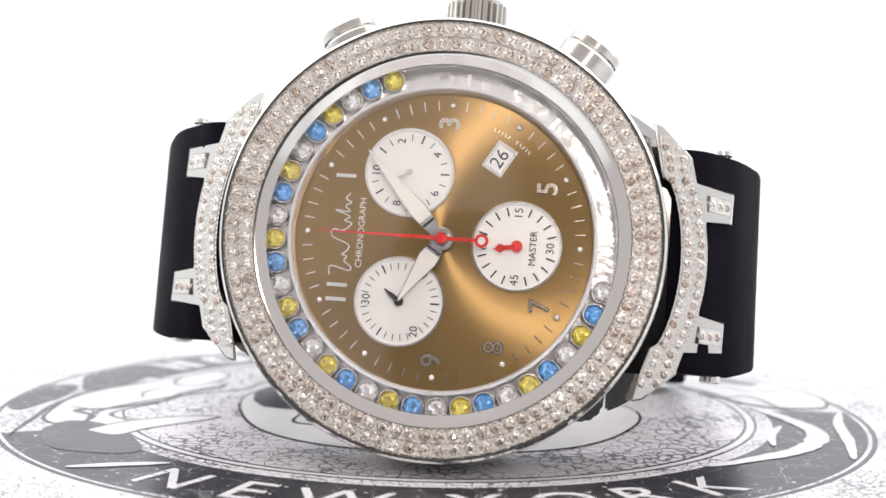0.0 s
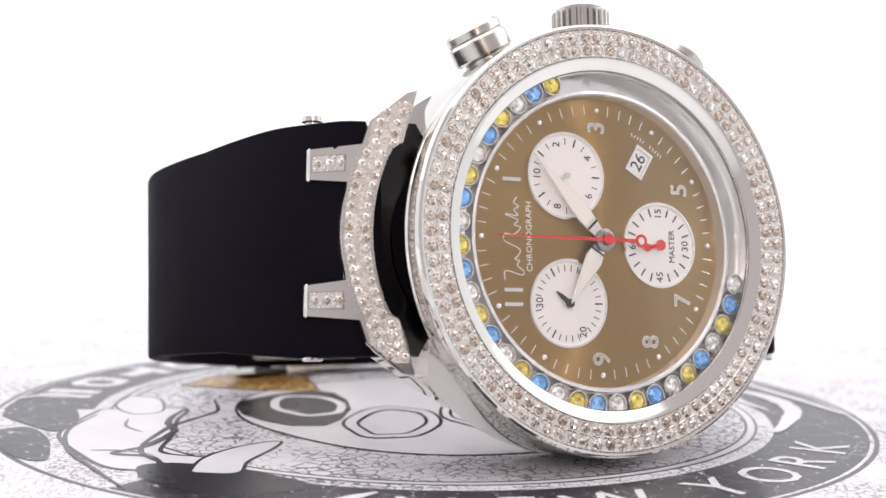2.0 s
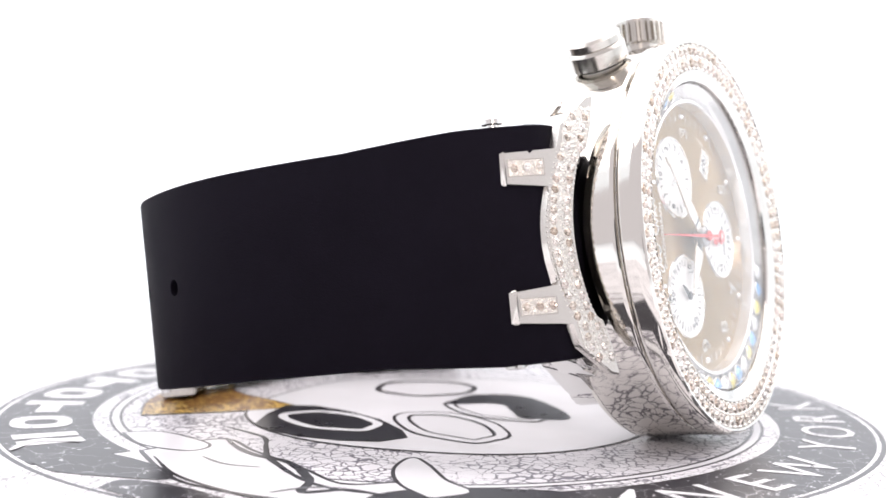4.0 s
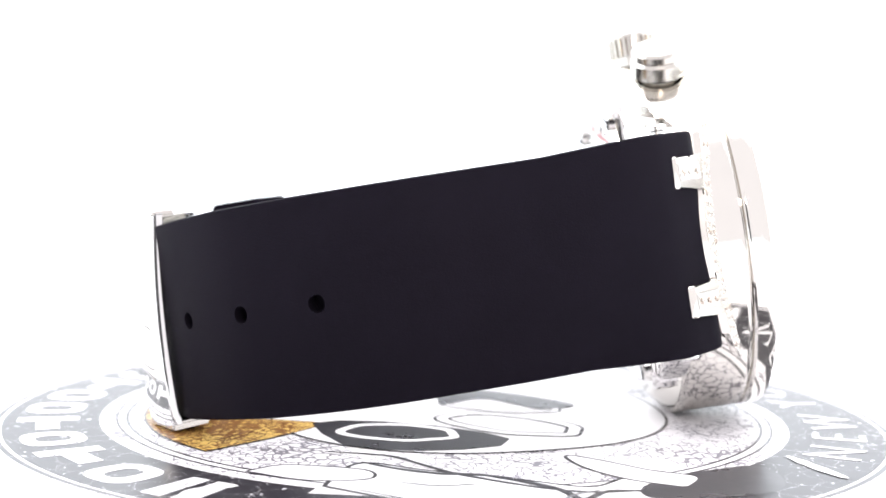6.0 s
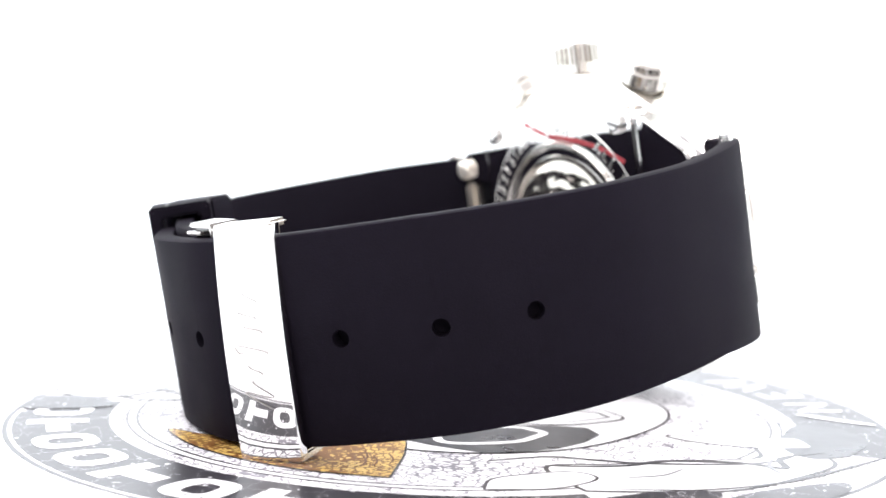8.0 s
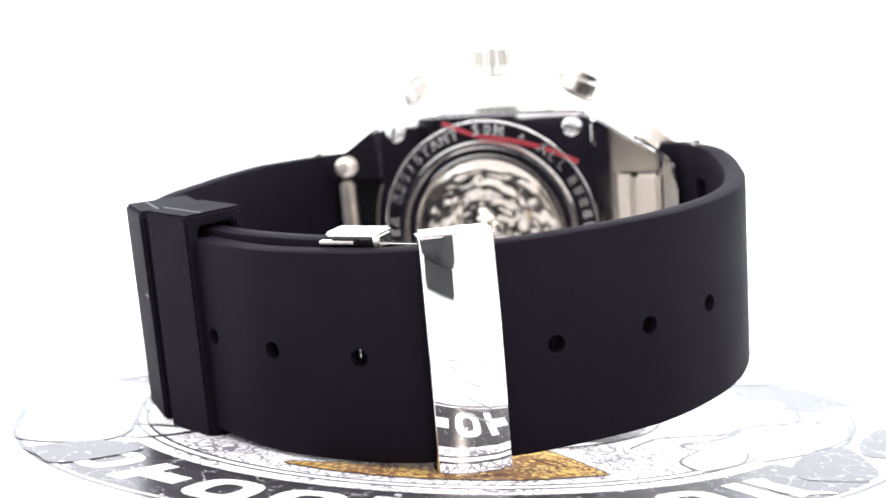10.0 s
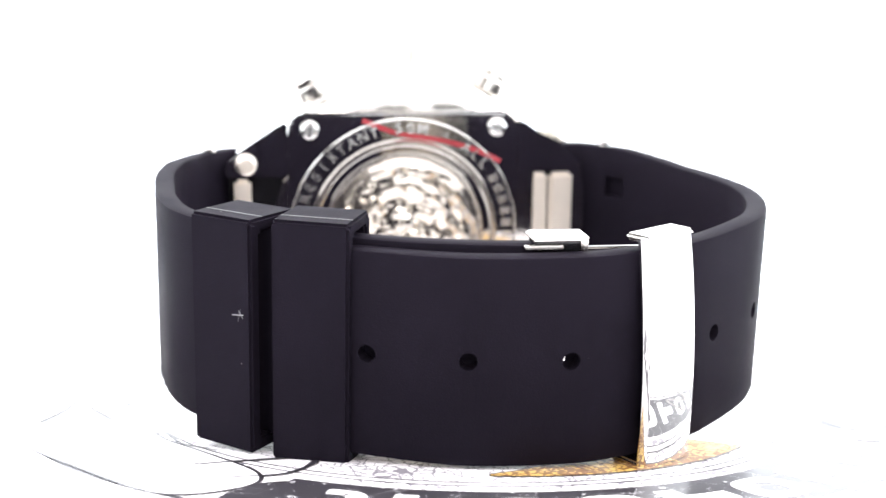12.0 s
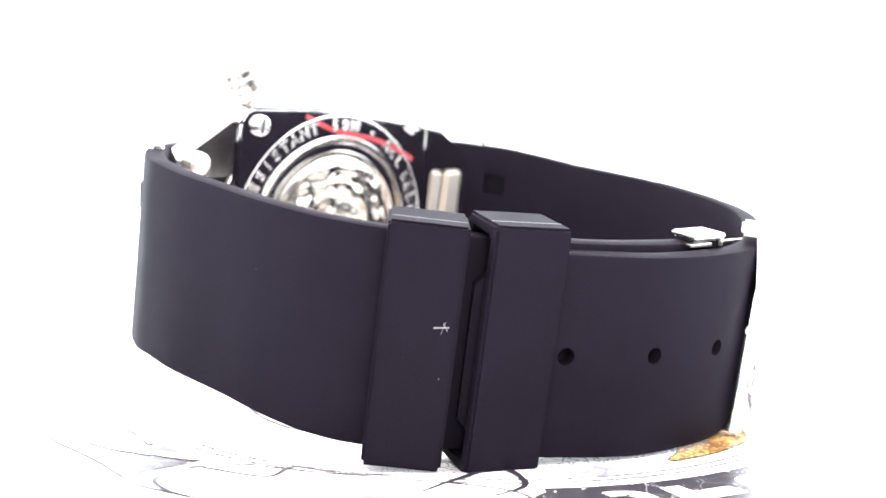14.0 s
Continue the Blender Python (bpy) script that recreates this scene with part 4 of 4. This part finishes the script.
# strap: plan paths in (x, z), width along y
def band(name, path, top, low, thick, label, holes=(), mat=RUBBER, slot=None):
    """A rubber band swept along a plan path of its outer face; top and low give its edges along the run."""
    pts, s = spline(path, 1.0)
    nrm = side_of(pts)
    centre = np.array((0.0, -35.0))
    nrm *= np.where(((centre - pts) * nrm).sum(1) > 0, 1, -1)[:, None]
    bm = bmesh.new()
    rows = []
    e = 0.45
    for k, (p, q) in enumerate(zip(pts, nrm)):
        hi, lo = np.interp(s[k], *zip(*top)), np.interp(s[k], *zip(*low))
        t = thick(s[k]) if callable(thick) else thick
        sec = [(0, lo + e), (0.12, lo + 0.14), (e, lo), (t - e, lo), (t - 0.12, lo + 0.14), (t, lo + e), (t, hi - e), (t - 0.12, hi - 0.14), (t - e, hi), (e, hi), (0.12, hi - 0.14), (0, hi - e)]
        rows.append([bm.verts.new((p[0] + q[0] * d, u, p[1] + q[1] * d)) for d, u in sec])
    for a, b in zip(rows, rows[1:]):
        for i in range(12):
            j = (i + 1) % 12
            bm.faces.new((a[i], a[j], b[j], b[i]))
    bm.faces.new(rows[0])
    bm.faces.new(rows[-1][::-1])
    ob = part(name, bm, mat, watch, label, smooth=40)
    if holes:
        cut = bmesh.new()
        for x, z, u in holes:
            k = int(np.argmin(((pts - (x, z)) ** 2).sum(1)))
            d = Vector((nrm[k][0], 0, nrm[k][1]))
            m = Matrix.Translation((pts[k][0], u, pts[k][1])) @ d.to_track_quat("Z", "Y").to_matrix().to_4x4()
            c = lathe([(0, -2), (0.98, -2), (0.98, 1.9), (0, 1.9)], 24, closed=False)
            turned(c, m)
            me = bpy.data.meshes.new("cut")
            c.to_mesh(me)
            c.free()
            cut.from_mesh(me)
            bpy.data.meshes.remove(me)
        if slot:
            c = turned(box(-1.7, 1.7, -1.5, 1.5, -0.9, 2.0), slot)
            me = bpy.data.meshes.new("cut")
            c.to_mesh(me)
            cut.from_mesh(me)
            bpy.data.meshes.remove(me)
        cutter = part("cutter", cut, mat, None, smooth=0)
        mod = ob.modifiers.new("holes", "BOOLEAN")
        mod.object, mod.operation, mod.solver = cutter, "DIFFERENCE", "EXACT"
        cutter.parent = watch
        bpy.context.view_layer.update()
        me = bpy.data.meshes.new_from_object(ob.evaluated_get(bpy.context.evaluated_depsgraph_get()))
        ob.modifiers.clear()
        ob.data = me
        bpy.data.objects.remove(cutter)
    return ob


LONG = [(-24.4, -4.5), (-27, -4.6), (-28.7, -5.25), (-29.8, -6.35), (-31.6, -8.15), (-33.5, -10.5), (-35.8, -14.6), (-38.2, -21), (-40.5, -30), (-41.3, -39), (-39.4, -48.2), (-34.6, -57.4), (-26.4, -64.9), (-20, -68.9), (-13, -71.8),
        (-6.2, -72.8), (4.3, -71.9), (13.2, -68.2), (18.4, -65.3), (23.2, -61.9)]
slot_m = Matrix(((-0.54, 0, 0.84, -31.5), (0, 1, 0, 6.9), (-0.84, 0, -0.54, -11.9), (0, 0, 0, 1)))
long_strap = band("strap", LONG, [(0, 12.9), (0.10, 12.9), (0.2, 12.2), (0.5, 12.2), (0.62, 11.8), (0.93, 11.6), (0.985, 9.6), (1, 7.5)],
                  [(0, -12.2), (0.08, -12.1), (0.18, -11.0), (0.3, -10.8), (0.5, -11.1), (0.62, -11.6), (0.93, -11.4), (0.985, -9.2), (1, -7.5)], 2.6,
                  "black rubber strap with punched holes",
                  [(-39.3, -48, 0.7), (-34.1, -57, 0.5), (-26.3, -64.7, 0.3), (-6.8, -72.7, 0.3), (3.6, -72.0, 0.4), (14.0, -67.9, 0.3)], slot=slot_m)
SHORT = [(24.4, -4.5), (27, -5.1), (28.5, -5.9), (29.5, -7.0), (31.2, -9.0), (32.6, -11.0), (34.3, -14.4), (36.0, -19), (37.0, -27), (36.8, -35), (36.3, -42.5), (34.4, -50), (29.8, -56.4), (23.8, -60.2), (17, -63.8), (9, -67.2), (0, -69.0), (-7.5, -69.3)]
band("strap", SHORT, [(0, 12.3), (0.08, 12.4), (0.2, 12.6), (0.45, 12.6), (1, 12.2)], [(0, -12.5), (0.1, -12.5), (0.22, -11.1), (0.4, -10.6), (0.55, -11.4), (1, -11.4)], 2.5,
     "black rubber strap half without holes")


def keeper(x, z, length, angle, low, high):
    """A rubber loop round both strap layers; x, z is the middle of its outer face."""
    w = 8.0
    bm = bmesh.new()
    prof_o = [(0, low), (w, low), (w, high), (0, high)]
    prof_i = [(1.7, low + 1.5), (w - 1.4, low + 1.5), (w - 1.4, high - 1.5), (1.7, high - 1.5)]
    ends = []
    for y in (-length / 2, length / 2):
        ends.append(([bm.verts.new((d, u, y)) for d, u in prof_o], [bm.verts.new((d, u, y)) for d, u in prof_i]))
    (oa, ia), (ob_, ib) = ends
    for k in range(4):
        j = (k + 1) % 4
        bm.faces.new((oa[k], oa[j], ob_[j], ob_[k]))
        bm.faces.new((ia[k], ib[k], ib[j], ia[j]))
        bm.faces.new((oa[k], ia[k], ia[j], oa[j]))
        bm.faces.new((ob_[k], ob_[j], ib[j], ib[k]))
    bmesh.ops.bevel(bm, geom=bm.edges[:], offset=0.32, segments=2, affect="EDGES", clamp_overlap=True)
    turned(bm, Matrix.Translation((x, 0, z)) @ Matrix.Rotation(radians(angle), 4, "Y"))
    loop = part("strap_keeper", bm, RUBBER, watch, "black rubber strap keeper loop", smooth=40)
    seam = turned(box(2.3, 2.55, high - 0.02, high + 0.03, -length / 2 + 0.3, length / 2 - 0.3), Matrix.Translation((x, 0, z)) @ Matrix.Rotation(radians(angle), 4, "Y"))
    part("mould_line", seam, INK, loop, "fine dark moulding line", smooth=0)
    return loop


# outer faces look away from the loop's middle
def keeper_between(x0, z0, x1, z1, low, high):
    tx, tz = x1 - x0, z1 - z0
    ln = math.hypot(tx, tz)
    inward = (tz / ln, -tx / ln) if (tz * -x0 + -tx * (-35 - z0)) > 0 else (-tz / ln, tx / ln)
    angle = math.degrees(math.atan2(-inward[1], inward[0]))
    return keeper((x0 + x1) / 2, (z0 + z1) / 2, ln, angle, low, high)


keeper_between(15.9, -68.0, 23.8, -64.6, -13.0, 14.4)
far_keeper = keeper_between(25.9, -63.0, 32.2, -57.4, -12.6, 13.9)
bm = bmesh.new()
for x0, z0, u0, x1, z1, u1 in ((26.7, -62.32, 3.3, 27.9, -61.25, 3.1), (27.0, -62.05, 3.9, 27.3, -61.78, 2.5), (26.8, -62.2, 2.9, 27.2, -61.9, 3.7)):
    v = [bm.verts.new(p) for p in ((x0 - 0.05, u0 - 0.05, z0 - 0.05), (x1 - 0.05, u1 - 0.05, z1 - 0.05), (x1 - 0.05, u1 + 0.06, z1 - 0.05), (x0 - 0.05, u0 + 0.06, z0 - 0.05))]
    bm.faces.new(v)
part("scratch", bm, PRINT_GREY, far_keeper, "pale scuff mark", smooth=0)

# clasp
def clasp():
    a = np.array((-15.4, -73.0))
    b = np.array((-22.1, -68.8))
    t = (b - a) / np.linalg.norm(b - a)
    inward = np.array((-t[1], t[0]))
    if inward @ (np.array((0, -35)) - a) < 0:
        inward = -inward
    us = np.linspace(-12.0, 13.2, 15)
    bm = bmesh.new()
    rows = []
    for u in us:
        bow = 0.7 * (1 - ((u - 0.6) / 12.6) ** 2) - 0.07 * u
        for_row = []
        for f, d in ((0, 0.3), (0.02, 0.05), (0.2, -0.34), (0.5, -0.5), (0.8, -0.34), (0.98, 0.05), (1, 0.3), (1, 1.15), (0, 1.15)):
            p = a + (b - a) * f + inward * (d - bow)
            for_row.append(bm.verts.new((p[0], u, p[1])))
        rows.append(for_row)
    for r0, r1 in zip(rows, rows[1:]):
        for k in range(9):
            bm.faces.new((r0[k], r0[(k + 1) % 9], r1[(k + 1) % 9], r1[k]))
    bm.faces.new(rows[0])
    bm.faces.new(rows[-1][::-1])
    body = part("clasp", bm, MIRROR, watch, "polished steel clasp plate across the strap", smooth=35)
    line, _ = spline([(-6.5, 0.72), (-4.5, 0.30), (-5.2, 0.75), (-3.4, 0.45), (-2.6, 0.62), (-1.6, 0.42), (-0.4, 0.75), (0.6, 0.25), (-0.3, 0.35), (1.8, 0.7), (2.6, 0.42), (3.4, 0.62), (4.2, 0.35), (5.0, 0.66), (6.2, 0.45), (7.4, 0.6)], 0.1)
    bm = bmesh.new()
    rows = []
    for u, f in line:
        p = a + (b - a) * f + inward * (-0.53 + 1.8 * (f - 0.5) ** 2 - 0.7 * (1 - ((u - 0.6) / 12.6) ** 2) + 0.07 * u)
        rows.append([bm.verts.new((p[0] + t[0] * w, u + w, p[1] + t[1] * w)) for w in (-0.05, 0.05)])
    for r0, r1 in zip(rows, rows[1:]):
        bm.faces.new((r0[0], r0[1], r1[1], r1[0]))
    part("engraving", bm, LINE_AND_SHADE, body, "fine engraved flourish", smooth=0)
    ang = math.degrees(math.atan2(-t[1], t[0]))
    ln = float(np.linalg.norm(b - a))
    mid = (a + b) / 2
    m = Matrix.Translation((mid[0], 0, mid[1])) @ Matrix.Rotation(radians(ang), 4, "Y")
    sgn = 1 if (m.to_3x3() @ Vector((0, 0, 1))).xz.dot(Vector(inward)) > 0 else -1
    z0, z1 = sorted((0.5 * sgn, 3.9 * sgn))
    part("end_flange", turned(box(-ln / 2, ln / 2, 12.7, 13.5, z0, z1, 0.35), m), STEEL, body)
    z0, z1 = sorted((-0.9 * sgn, 3.9 * sgn))
    part("end_flange", turned(box(-ln / 2, ln / 2, -12.6, -11.7, z0, z1, 0.25), m), STEEL, body)
    part("buckle_pin", turned(box(-0.5, 0.5, 0.0, 0.9, *sorted((-0.9 * sgn, 2.0 * sgn)), 0.2), m), SATIN, body)


clasp()
part("clasp_pin", box(-6.92, -6.66, -0.1, 0.85, -71.5, -70.9, 0.06), SATIN, long_strap, "bright steel pin inside the punched hole")
bm = box(-9.4, -3.2, 12.75, 13.25, -70.2, -66.6, 0.2)
box(-9.4, -8.6, 11.4, 12.9, -70.0, -66.8, 0.2, bm)
latch = part("inner_latch", bm, STEEL, watch, "small polished steel latch on the inner strap")
# Dark inset block gives the shade in the gaps under the latch plate.
part("latch_shade", box(-8.7, -3.6, 11.3, 12.7, -69.6, -66.9, 0.15), GAP_BLACK, latch, "dark block for the shaded gaps of the latch")
part("latch_tongue", box(-6.6, -2.4, 11.9, 12.3, -70.3, -69.4, 0.1), STEEL, latch)
part("latch_plate", box(-20.5, -3.5, -10.6, 11.2, -66.6, -65.9, 0.2), STEEL, latch)


# the head sits slightly turned on its strap
HEAD = pose(-0.199 * MM, 0.047 * MM, -0.157 * MM, 0.469, 0.377, -0.723)
for ob in watch.children:
    if ob.name.split(".")[0] not in ("strap", "strap_keeper", "clasp", "inner_latch"):
        ob.matrix_basis = HEAD @ ob.matrix_basis


def motions():
    """The mat and the watch turn together about the upright axis, at a nearly even pace."""
    turn = lambda t: radians(0.0732 + 15.2159 * t + 0.14953 * t * t - 0.004559 * t ** 3)
    steps = [0.5 * k for k in range(29)]
    walk(mat_disc, [(t, Matrix.Rotation(turn(t), 4, "Z")) for t in steps])
    walk(watch, [(t, Matrix.Rotation(turn(t), 4, "Z") @ DIAL_FRAME) for t in steps])


motions()
